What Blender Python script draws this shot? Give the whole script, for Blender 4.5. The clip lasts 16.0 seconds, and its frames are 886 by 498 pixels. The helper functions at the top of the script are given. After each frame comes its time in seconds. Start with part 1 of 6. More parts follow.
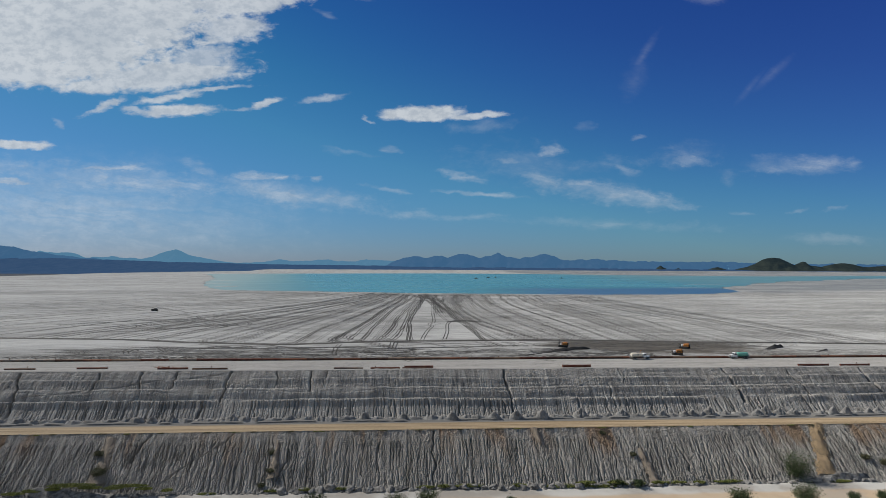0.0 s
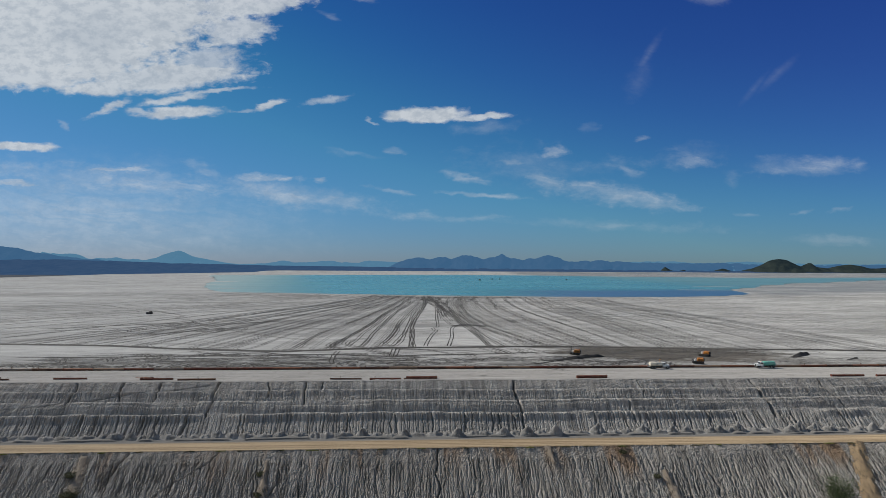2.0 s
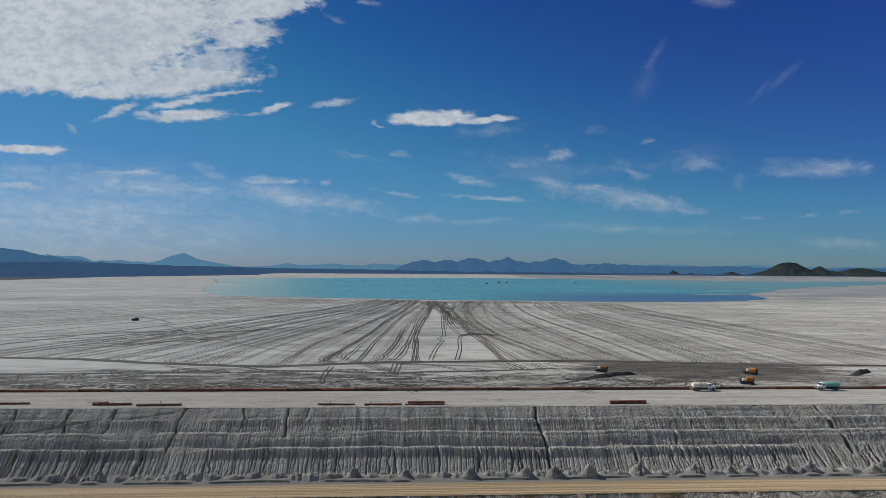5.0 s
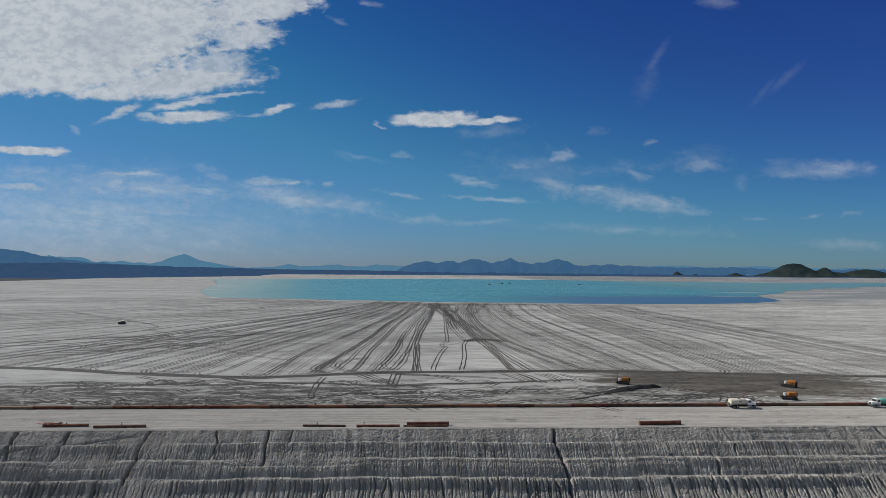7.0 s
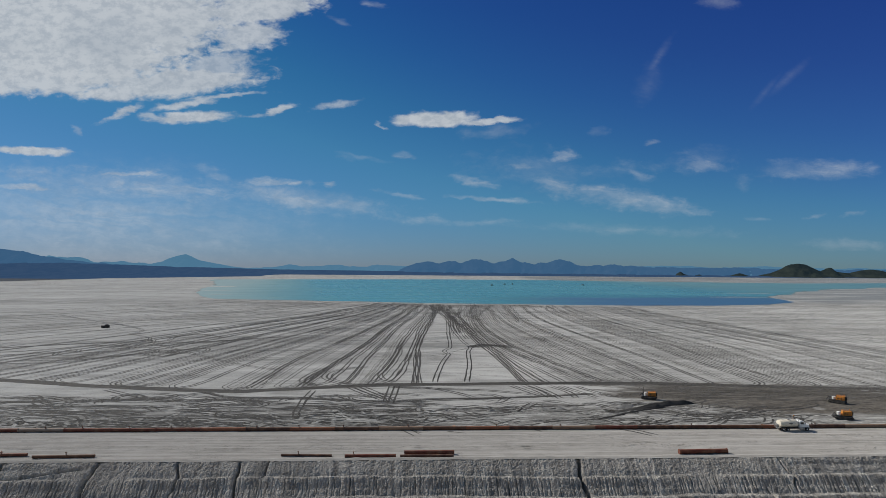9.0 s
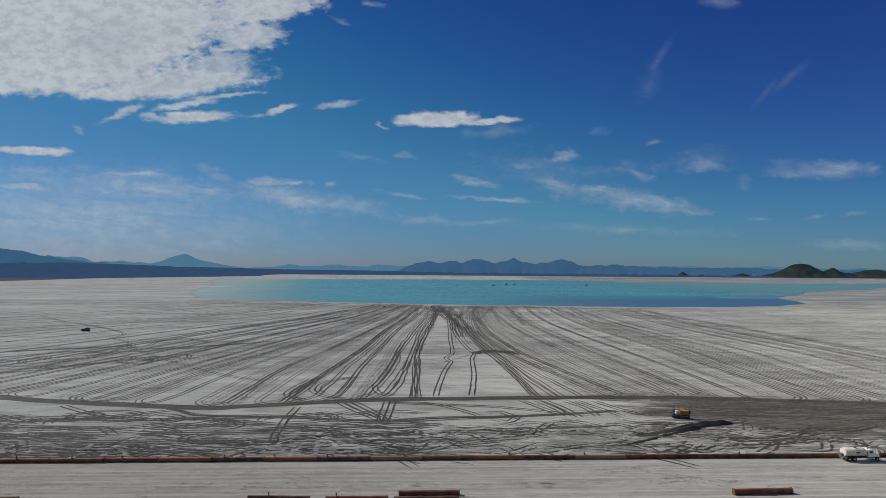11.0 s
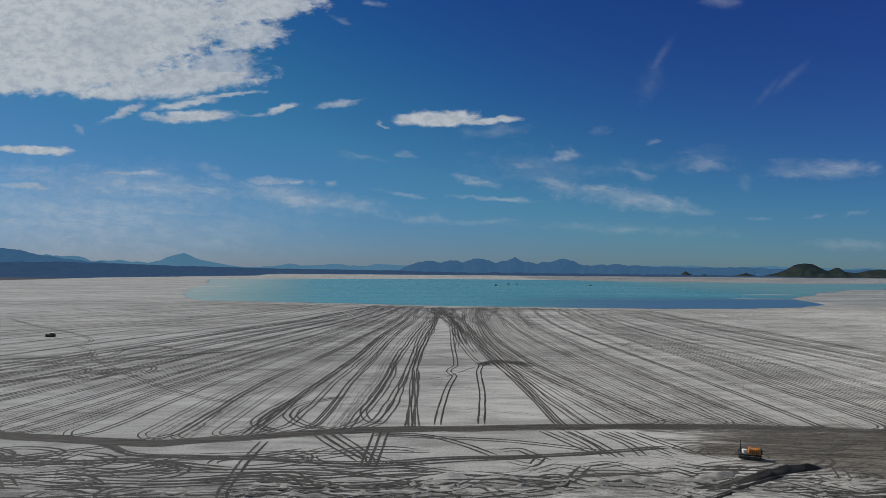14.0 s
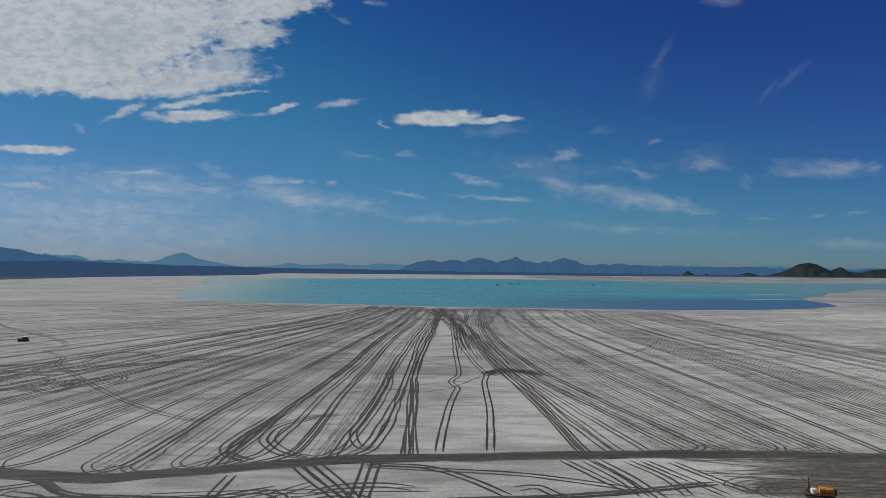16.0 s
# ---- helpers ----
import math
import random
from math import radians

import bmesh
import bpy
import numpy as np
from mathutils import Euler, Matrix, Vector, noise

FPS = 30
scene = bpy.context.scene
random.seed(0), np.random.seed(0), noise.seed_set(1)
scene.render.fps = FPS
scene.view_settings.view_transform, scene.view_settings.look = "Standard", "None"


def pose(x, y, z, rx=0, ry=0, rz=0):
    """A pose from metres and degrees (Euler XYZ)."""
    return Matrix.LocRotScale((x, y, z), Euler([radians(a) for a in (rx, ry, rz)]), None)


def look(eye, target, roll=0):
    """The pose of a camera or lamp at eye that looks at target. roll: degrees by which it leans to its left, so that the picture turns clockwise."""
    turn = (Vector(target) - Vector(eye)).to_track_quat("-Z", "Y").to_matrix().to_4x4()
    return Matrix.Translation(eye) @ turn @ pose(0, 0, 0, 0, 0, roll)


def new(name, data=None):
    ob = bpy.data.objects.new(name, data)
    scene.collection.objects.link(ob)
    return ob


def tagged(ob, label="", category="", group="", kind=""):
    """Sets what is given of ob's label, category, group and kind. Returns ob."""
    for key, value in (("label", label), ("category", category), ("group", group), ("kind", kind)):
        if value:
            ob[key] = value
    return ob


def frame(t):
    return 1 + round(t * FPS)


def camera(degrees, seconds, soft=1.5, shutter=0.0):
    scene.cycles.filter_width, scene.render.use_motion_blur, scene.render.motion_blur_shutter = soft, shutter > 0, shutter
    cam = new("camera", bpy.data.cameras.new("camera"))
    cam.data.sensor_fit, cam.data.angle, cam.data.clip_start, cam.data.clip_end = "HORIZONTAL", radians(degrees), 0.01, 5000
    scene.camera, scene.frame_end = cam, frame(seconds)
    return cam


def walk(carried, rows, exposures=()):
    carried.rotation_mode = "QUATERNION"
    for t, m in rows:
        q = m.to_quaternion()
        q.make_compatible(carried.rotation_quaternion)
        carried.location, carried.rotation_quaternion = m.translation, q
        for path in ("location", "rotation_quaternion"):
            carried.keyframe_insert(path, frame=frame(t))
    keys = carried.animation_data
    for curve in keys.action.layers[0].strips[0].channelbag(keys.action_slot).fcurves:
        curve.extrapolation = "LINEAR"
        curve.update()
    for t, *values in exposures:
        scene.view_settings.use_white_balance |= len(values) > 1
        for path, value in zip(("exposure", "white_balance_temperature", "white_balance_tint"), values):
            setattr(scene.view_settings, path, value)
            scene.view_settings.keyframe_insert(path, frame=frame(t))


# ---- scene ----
cam = camera(72.8, 16.0, soft=0.5)
METRES, EYE, TILT, LEAN, TURN = 200.0, 44.25, 1.4, -0.3, -3.9
ROWS = [
    (0.0, 0.0, 0.0, 0.0, 0.0, 0.0, -0.0),
    (0.5, -0.0003, 0.0182, -0.0002, 0.07, 0.02, 0.0),
    (1.0, -0.0008, 0.04, -0.0001, 0.15, 0.05, 0.0),
    (1.5, -0.0014, 0.0649, 0.0001, 0.23, 0.1, 0.01),
    (2.0, -0.0026, 0.0921, 0.0002, 0.33, 0.12, -0.01),
    (2.5, -0.0037, 0.1208, 0.0003, 0.41, 0.16, -0.03),
    (3.0, -0.0048, 0.1504, 0.0005, 0.5, 0.19, -0.04),
    (3.5, -0.0061, 0.1809, 0.0007, 0.58, 0.24, -0.06),
    (4.0, -0.0073, 0.212, 0.0003, 0.67, 0.29, -0.06),
    (6.5, -0.0125, 0.3728, -0.0049, 1.0, 0.48, -0.09),
    (7.0, -0.014, 0.4055, -0.0057, 1.04, 0.49, -0.08),
    (7.5, -0.0152, 0.4384, -0.0065, 1.08, 0.49, -0.07),
    (8.0, -0.0165, 0.4715, -0.007, 1.12, 0.5, -0.07),
    (8.5, -0.018, 0.5048, -0.0075, 1.15, 0.5, -0.07),
    (9.0, -0.0195, 0.5382, -0.0082, 1.19, 0.51, -0.08),
    (11.5, -0.0258, 0.7034, -0.012, 1.27, 0.49, -0.12),
    (12.0, -0.0271, 0.7365, -0.0126, 1.28, 0.48, -0.13),
    (12.5, -0.0284, 0.7696, -0.0134, 1.29, 0.47, -0.14),
    (13.0, -0.0297, 0.8027, -0.0143, 1.3, 0.47, -0.13),
    (13.5, -0.0311, 0.8359, -0.0153, 1.32, 0.45, -0.14),
    (14.0, -0.0325, 0.8687, -0.0161, 1.33, 0.45, -0.15),
    (14.5, -0.034, 0.9016, -0.0168, 1.35, 0.44, -0.15),
    (15.0, -0.0354, 0.9341, -0.0176, 1.36, 0.42, -0.16),
    (15.5, -0.0367, 0.9666, -0.0184, 1.37, 0.41, -0.16),
    (16.0, -0.0382, 0.999, -0.0192, 1.38, 0.4, -0.17),
]
walk(cam, [(t, pose(0, 0, EYE, TILT, LEAN, TURN) @ pose(METRES * x, METRES * y, METRES * z, 90 + pitch, roll, yaw)) for t, x, y, z, yaw, pitch, roll in ROWS],
     exposures=[(0.0, 0.22), (7.0, 0.11), (12.5, -0.02), (16.0, -0.05)])

# ---------------------------------------------------------------- light
SUN_AZ, SUN_EL = -57.0, 39.0          # degrees from +y towards +x, and above the horizon
SUN_POWER, SKY_POWER = 5.0, 0.060

sun = new("sun", bpy.data.lights.new("sun", "SUN"))
sun.data.energy, sun.data.angle, sun.data.color = SUN_POWER, radians(0.53), (1.0, 0.955, 0.875)
az, el = radians(SUN_AZ), radians(SUN_EL)
SUN_DIR = Vector((math.sin(az) * math.cos(el), math.cos(az) * math.cos(el), math.sin(el)))
sun.matrix_world = look(SUN_DIR * 300, (0, 0, 0))


class Tree:
    """Short ways of adding nodes to a node tree."""

    def __init__(self, tree):
        self.t = tree
        self.t.nodes.clear()

    def node(self, kind, **settings):
        n = self.t.nodes.new(kind)
        for key, value in settings.items():
            setattr(n, key, value)
        return n

    def put(self, socket, value):
        if isinstance(value, bpy.types.NodeSocket):
            self.t.links.new(value, socket)
        elif value is not None:
            socket.default_value = value

    def m(self, op, a, b=None, c=None, clamp=False):
        n = self.node("ShaderNodeMath", operation=op, use_clamp=clamp)
        for i, v in enumerate((a, b, c)):
            self.put(n.inputs[i], v)
        return n.outputs[0]

    def vec(self, op, a, b=None):
        n = self.node("ShaderNodeVectorMath", operation=op)
        self.put(n.inputs[0], a)
        self.put(n.inputs[1], b)
        return n.outputs["Value" if op in ("DOT_PRODUCT", "LENGTH") else "Vector"]

    def xyz(self, x, y, z):
        n = self.node("ShaderNodeCombineXYZ")
        for i, v in enumerate((x, y, z)):
            self.put(n.inputs[i], v)
        return n.outputs[0]

    def split(self, v):
        n = self.node("ShaderNodeSeparateXYZ")
        self.put(n.inputs[0], v)
        return n.outputs

    def noise(self, vector, scale, detail=4.0, rough=0.55, distort=0.0):
        n = self.node("ShaderNodeTexNoise")
        self.put(n.inputs["Vector"], vector)
        self.put(n.inputs["Scale"], scale)
        self.put(n.inputs["Detail"], detail)
        self.put(n.inputs["Roughness"], rough)
        self.put(n.inputs["Distortion"], distort)
        return n.outputs["Fac"]

    def ramp(self, value, a, b, lo=0.0, hi=1.0, smooth=True):
        n = self.node("ShaderNodeMapRange", interpolation_type="SMOOTHSTEP" if smooth else "LINEAR")
        self.put(n.inputs["Value"], value)
        for key, v in (("From Min", a), ("From Max", b), ("To Min", lo), ("To Max", hi)):
            self.put(n.inputs[key], v)
        return n.outputs["Result"]

    def mix(self, fac, a, b, blend="MIX"):
        n = self.node("ShaderNodeMix", data_type="RGBA", blend_type=blend)
        self.put(n.inputs[0], fac)
        for i, v in ((6, a), (7, b)):
            self.put(n.inputs[i], (*v, 1.0) if isinstance(v, tuple) else v)
        return n.outputs[2]

    def bump(self, height, strength=0.5, distance=0.1):
        n = self.node("ShaderNodeBump")
        n.inputs["Strength"].default_value, n.inputs["Distance"].default_value = strength, distance
        self.put(n.inputs["Height"], height)
        return n.outputs[0]


# ---------------------------------------------------------------- sky with its clouds
world = bpy.data.worlds.new("sky")
scene.world = world
world.use_nodes = True
W = Tree(world.node_tree)
sky = W.node("ShaderNodeTexSky", sky_type="NISHITA", sun_disc=False, sun_elevation=el, sun_rotation=az, altitude=400.0,
             air_density=1.0, dust_density=0.3, ozone_density=3.0)
way = W.node("ShaderNodeTexCoord").outputs["Generated"]
head = radians(-TURN)
FWD, RIGHT = (math.sin(head), math.cos(head), 0.0), (math.cos(head), -math.sin(head), 0.0)
ahead = W.vec("DOT_PRODUCT", way, FWD)
safe = W.m("MAXIMUM", ahead, 0.05)
cu = W.m("DIVIDE", W.vec("DOT_PRODUCT", way, RIGHT), safe)
height = W.split(way)[2]
cv = W.m("DIVIDE", height, safe)
plane = W.xyz(cu, cv, 0.0)
calm_u, calm_v = cu, cv
curl = W.vec("MULTIPLY", plane, (9.0, 20.0, 1.0))
gust = W.vec("MULTIPLY", plane, (38.0, 80.0, 1.0))
cu = W.m("ADD", cu, W.m("ADD", W.m("MULTIPLY", W.m("SUBTRACT", W.noise(curl, 1.0, 3.0), 0.5), 0.06), W.m("MULTIPLY", W.m("SUBTRACT", W.noise(gust, 1.0, 3.0), 0.5), 0.035)))
drift = W.vec("ADD", curl, (31.0, 7.0, 0.0))
cv = W.m("ADD", cv, W.m("ADD", W.m("MULTIPLY", W.m("SUBTRACT", W.noise(drift, 1.0, 3.0), 0.5), 0.02), W.m("MULTIPLY", W.m("SUBTRACT", W.noise(W.vec("ADD", gust, (5.0, 3.0, 0.0)), 1.0, 3.0), 0.5), 0.012)))
broad = W.noise(W.vec("MULTIPLY", plane, (9.0, 20.0, 1.0)), 1.0, 5.0, 0.6, 0.3)
fine = W.noise(W.vec("MULTIPLY", plane, (34.0, 60.0, 1.0)), 1.0, 6.0, 0.64, 0.3)
ragged = W.m("ADD", W.m("MULTIPLY", W.m("SUBTRACT", broad, 0.5), 1.5), W.m("MULTIPLY", W.m("SUBTRACT", fine, 0.5), 1.5))


def cloud(x, y, a, b, turn, solid, rough=1.0, sharp=1.6, calm=False):
    """One cloud about a place in the sky (tangents right and up, radii, turn in degrees), as its density."""
    c, s = math.cos(radians(turn)), math.sin(radians(turn))
    du, dv = W.m("SUBTRACT", calm_u if calm else cu, x), W.m("SUBTRACT", calm_v if calm else cv, y)
    p = W.m("ADD", W.m("MULTIPLY", du, c / a), W.m("MULTIPLY", dv, s / a))
    q = W.m("ADD", W.m("MULTIPLY", du, -s / b), W.m("MULTIPLY", dv, c / b))
    r = W.m("SQRT", W.m("ADD", W.m("MULTIPLY", p, p), W.m("MULTIPLY", q, q)))
    body = W.m("ADD", W.m("SUBTRACT", 1.0, r), W.m("MULTIPLY", ragged, rough))
    return W.m("MULTIPLY", W.ramp(body, 0.0, 1.0 / sharp), solid)


BANK = [  # tangent right, tangent up, radii, turn, density, raggedness, sharpness
    (-0.654, 0.430, 0.339, 0.1505, 0, 0.95, 0.55, 3.2),
    (-0.339, 0.449, 0.141, 0.0451, 8, 0.92, 0.7, 2.4),
    (-0.362, 0.393, 0.085, 0.0301, 6, 0.85, 0.75, 2.0),
    (-0.404, 0.340, 0.094, 0.0376, 2, 0.7, 0.9, 1.5),
    (-0.486, 0.309, 0.179, 0.0301, 6, 0.9, 0.65, 2.2),
    (-0.403, 0.289, 0.103, 0.0056, 5, 0.7, 0.6, 1.4),
    (-0.461, 0.276, 0.077, 0.0094, 11, 0.8, 0.7, 1.6),
    (-0.570, 0.260, 0.049, 0.0094, 20, 0.75, 0.8, 1.4),
]
PUFFS = [
    (-0.739, 0.328, 0.197, 0.0489, -3, 0.92, 0.6, 2.4),
    (-0.441, 0.255, 0.083, 0.0122, 4, 0.9, 0.4, 2.0),
    (-0.508, 0.252, 0.042, 0.0066, -6, 0.6, 0.5, 1.5),
    (-0.297, 0.266, 0.036, 0.0085, 16, 0.8, 0.45, 1.7),
    (-0.342, 0.258, 0.026, 0.0038, 4, 0.35, 0.6, 1.2),
    (-0.206, 0.273, 0.058, 0.0085, 8, 0.55, 0.8, 1.2),
    (-0.035, 0.250, 0.083, 0.0160, 2, 0.95, 0.4, 2.2),
    (0.058, 0.248, 0.066, 0.0075, 4, 0.85, 0.45, 1.9),
    (0.065, 0.231, 0.071, 0.0150, 8, 0.16, 0.9, 1.0),
    (-0.132, 0.242, 0.012, 0.0056, -35, 0.4, 0.5, 1.4),
    (-0.723, 0.196, 0.085, 0.0094, -2, 0.9, 0.4, 2.0),
    (-0.642, 0.229, 0.013, 0.0094, -45, 0.28, 0.8, 1.1),
]
WEST = [
    (-0.557, 0.157, 0.077, 0.0056, 0, 0.6, 0.6, 1.4),
    (-0.735, 0.132, 0.062, 0.0075, -5, 0.65, 0.5, 1.5),
    (-0.559, 0.138, 0.320, 0.0376, -5, 0.5, 0.7, 0.9),
    (-0.448, 0.128, 0.118, 0.0132, -7, 0.5, 0.9, 1.1),
    (-0.405, 0.153, 0.038, 0.0169, -25, 0.3, 0.9, 0.9),
    (-0.300, 0.143, 0.080, 0.0103, -2, 0.5, 0.9, 1.1),
    (-0.271, 0.141, 0.019, 0.0066, 4, 0.6, 0.6, 1.3),
    (-0.217, 0.140, 0.017, 0.0056, 2, 0.5, 0.6, 1.2),
    (-0.261, 0.116, 0.226, 0.0263, -9, 0.45, 0.8, 0.85),
    (-0.066, 0.084, 0.049, 0.0122, 2, 0.35, 0.9, 0.9),
]
EAST = [
    (-0.157, 0.184, 0.056, 0.0056, -9, 0.2, 0.8, 0.9),
    (-0.086, 0.190, 0.023, 0.0075, 2, 0.26, 0.9, 1.0),
    (-0.083, 0.123, 0.047, 0.0056, -9, 0.32, 0.8, 0.9),
    (0.034, 0.146, 0.049, 0.0094, -11, 0.42, 0.9, 0.9),
    (0.061, 0.117, 0.099, 0.0056, -3, 0.45, 0.7, 1.0),
    (0.169, 0.139, 0.058, 0.0188, -18, 0.4, 0.9, 0.85),
    (0.281, 0.117, 0.155, 0.0226, -8, 0.52, 0.8, 0.95),
    (0.341, 0.102, 0.089, 0.0132, -6, 0.4, 0.8, 0.9),
    (0.183, 0.189, 0.030, 0.0122, 8, 0.42, 0.9, 1.0),
    (0.103, 0.171, 0.038, 0.0075, 0, 0.32, 0.9, 1.0),
    (0.126, 0.167, 0.141, 0.0423, -3, 0.13, 1.2, 0.8),
]
FAR = [
    (0.295, 0.159, 0.049, 0.0150, -14, 0.3, 1.0, 0.9),
    (0.262, 0.169, 0.094, 0.0207, 0, 0.2, 1.1, 0.8),
    (0.418, 0.175, 0.051, 0.0113, -5, 0.42, 0.9, 0.95),
    (0.402, 0.183, 0.080, 0.0244, 6, 0.16, 1.1, 0.8),
    (0.474, 0.148, 0.026, 0.0207, 40, 0.16, 1.0, 0.8),
    (0.601, 0.169, 0.113, 0.0226, 2, 0.48, 0.6, 0.95),
    (0.325, 0.212, 0.019, 0.0066, 5, 0.28, 0.9, 1.0),
    (0.241, 0.228, 0.019, 0.0103, 10, 0.13, 0.9, 0.9),
    (0.051, 0.080, 0.071, 0.0075, 3, 0.24, 0.9, 0.9),
    (0.285, 0.068, 0.068, 0.0056, -1, 0.2, 0.9, 0.9),
]
WISPS = [
    (0.593, 0.092, 0.023, 0.0047, 12, 0.2, 0.7, 0.9),
    (0.499, 0.086, 0.026, 0.0056, -10, 0.15, 0.8, 0.9),
    (0.654, 0.095, 0.023, 0.0047, 14, 0.16, 0.7, 0.9),
    (0.435, 0.450, 0.047, 0.0150, -6, 0.2, 0.7, 0.9),
    (0.336, 0.354, 0.056, 0.0103, 58, 0.15, 0.6, 0.7, True),
    (0.322, 0.315, 0.055, 0.0244, 66, 0.1, 0.8, 0.7, True),
    (0.552, 0.323, 0.058, 0.0113, 42, 0.13, 0.5, 0.7, True),
    (0.512, 0.297, 0.049, 0.0085, 50, 0.11, 0.5, 0.7, True),
    (-0.151, 0.449, 0.034, 0.0075, -10, 0.28, 0.8, 0.9),
    (-0.200, 0.418, 0.028, 0.0075, -20, 0.28, 0.8, 0.9),
]
LOW = [
    (-0.55, 0.068, 0.24, 0.026, -4, 0.3, 0.9, 0.8),
    (-0.62, 0.085, 0.50, 0.12, -3, 0.5, 0.4, 0.7, True),
    (-0.04, 0.082, 0.05, 0.010, -4, 0.22, 0.7, 0.9),
    (0.25, 0.07, 0.30, 0.012, -2, 0.12, 1.2, 0.9),
    (0.65, 0.045, 0.10, 0.012, -3, 0.18, 0.7, 0.9),
]


def joined(rows):
    total = None
    for row in rows:
        d = cloud(*row)
        total = d if total is None else W.m("MAXIMUM", total, d)
    return total


combed = W.noise(W.vec("MULTIPLY", W.xyz(cu, W.m("ADD", cv, W.m("MULTIPLY", cu, 0.12)), 0.0), (6.0, 42.0, 1.0)), 1.0, 6.0, 0.66, 0.8)
thin = W.m("MULTIPLY", joined(WEST + EAST + FAR + WISPS + LOW), W.ramp(combed, 0.36, 0.62, 0.55, 1.15))
dense = W.m("MAXIMUM", joined(BANK + PUFFS), thin, clamp=True)
dense = W.m("MULTIPLY", dense, W.ramp(ahead, 0.1, 0.3))
# the altocumulus goes on unseen overhead and behind, added to whiten blue sky light
over = W.vec("DIVIDE", way, W.xyz(W.m("MAXIMUM", height, 0.12), W.m("MAXIMUM", height, 0.12), 1.0))
field = W.ramp(W.noise(over, 1.3, 6.0, 0.6), 0.44, 0.62, 0.0, 0.7)
beyond = W.m("MAXIMUM", W.ramp(cv, 0.47, 0.62), W.ramp(ahead, 0.35, 0.12))
dense = W.m("MAXIMUM", dense, W.m("MULTIPLY", field, W.m("MULTIPLY", beyond, W.ramp(height, 0.08, 0.3))))
mottle = W.noise(W.vec("MULTIPLY", plane, (42.0, 66.0, 1.0)), 1.0, 5.0, 0.66)
lumps = W.noise(W.vec("MULTIPLY", plane, (6.0, 11.0, 1.0)), 1.0, 3.0, 0.5)
shade = W.m("MULTIPLY", W.ramp(mottle, 0.36, 0.60, 0.60, 1.0), W.ramp(lumps, 0.32, 0.56, 0.72, 1.0))
white = W.mix(shade, (0.22, 0.275, 0.345), (0.505, 0.54, 0.575))
SKY_TINT = W.mix(W.ramp(height, 0.0, 0.40, smooth=False), (0.345, 0.605, 1.05), (0.16, 0.565, 0.80))
# clearer and deeper away from the sun: from milky teal low by the sun to ultramarine high and far from it
side = W.m("ADD", height, W.m("MULTIPLY", W.vec("DOT_PRODUCT", way, RIGHT), 0.27))
depth = W.node("ShaderNodeValToRGB")
W.put(depth.inputs[0], W.ramp(side, -0.12, 0.58, smooth=False))
DEEP = ((0.0, (0.77, 0.66, 0.60)), (0.24, (0.77, 0.74, 0.64)), (0.37, (0.78, 0.83, 0.67)), (0.51, (0.67, 0.76, 0.70)), (0.64, (0.62, 0.62, 0.745)), (0.77, (0.66, 0.515, 0.78)), (1.0, (0.78, 0.43, 0.88)))
for at, tint in DEEP[1:-1]:
    depth.color_ramp.elements.new(at).color = (*tint, 1.0)
for stop, (at, tint) in ((depth.color_ramp.elements[0], DEEP[0]), (depth.color_ramp.elements[len(DEEP) - 1], DEEP[-1])):
    stop.position, stop.color = at, (*tint, 1.0)
# tint kept neutral behind the view, so unseen sky adds less blue light
deepened = W.mix(W.ramp(ahead, -0.1, 0.4), (0.74, 0.70, 0.64), depth.outputs[0])
blue = W.mix(1.0, W.mix(1.0, sky.outputs[0], SKY_TINT, "MULTIPLY"), deepened, "MULTIPLY")
blue = W.mix(W.ramp(height, 0.0, 0.11, 1.0, 0.0), blue, W.mix(1.0, blue, (0.97, 0.875, 0.97), "MULTIPLY"))
scaled = W.vec("SCALE", blue)
scaled_node = scaled.node
scaled_node.inputs["Scale"].default_value = SKY_POWER / 0.7
veil = W.mix(dense, scaled, white)
bg = W.node("ShaderNodeBackground")
W.put(bg.inputs[0], veil)
W.t.links.new(bg.outputs[0], W.node("ShaderNodeOutputWorld").inputs[0])

# ---------------------------------------------------------------- materials


def material(name):
    mat = bpy.data.materials.new(name)
    mat.use_nodes = True
    T = Tree(mat.node_tree)
    bsdf = T.node("ShaderNodeBsdfPrincipled")
    T.t.links.new(bsdf.outputs[0], T.node("ShaderNodeOutputMaterial").inputs[0])
    pos = T.node("ShaderNodeNewGeometry").outputs["Position"]
    return mat, T, bsdf, pos


def finish(T, bsdf, colour, rough=0.9, metal=0.0, normal=None, spec=0.3):
    T.put(bsdf.inputs["Base Color"], (*colour, 1.0) if isinstance(colour, tuple) else colour)
    T.put(bsdf.inputs["Roughness"], rough)
    T.put(bsdf.inputs["Metallic"], metal)
    T.put(bsdf.inputs["Specular IOR Level"], spec)
    T.put(bsdf.inputs["Diffuse Roughness"], 0.5 if isinstance(spec, float) and spec <= 0.2 else 0.0)
    T.put(bsdf.inputs["Normal"], normal)


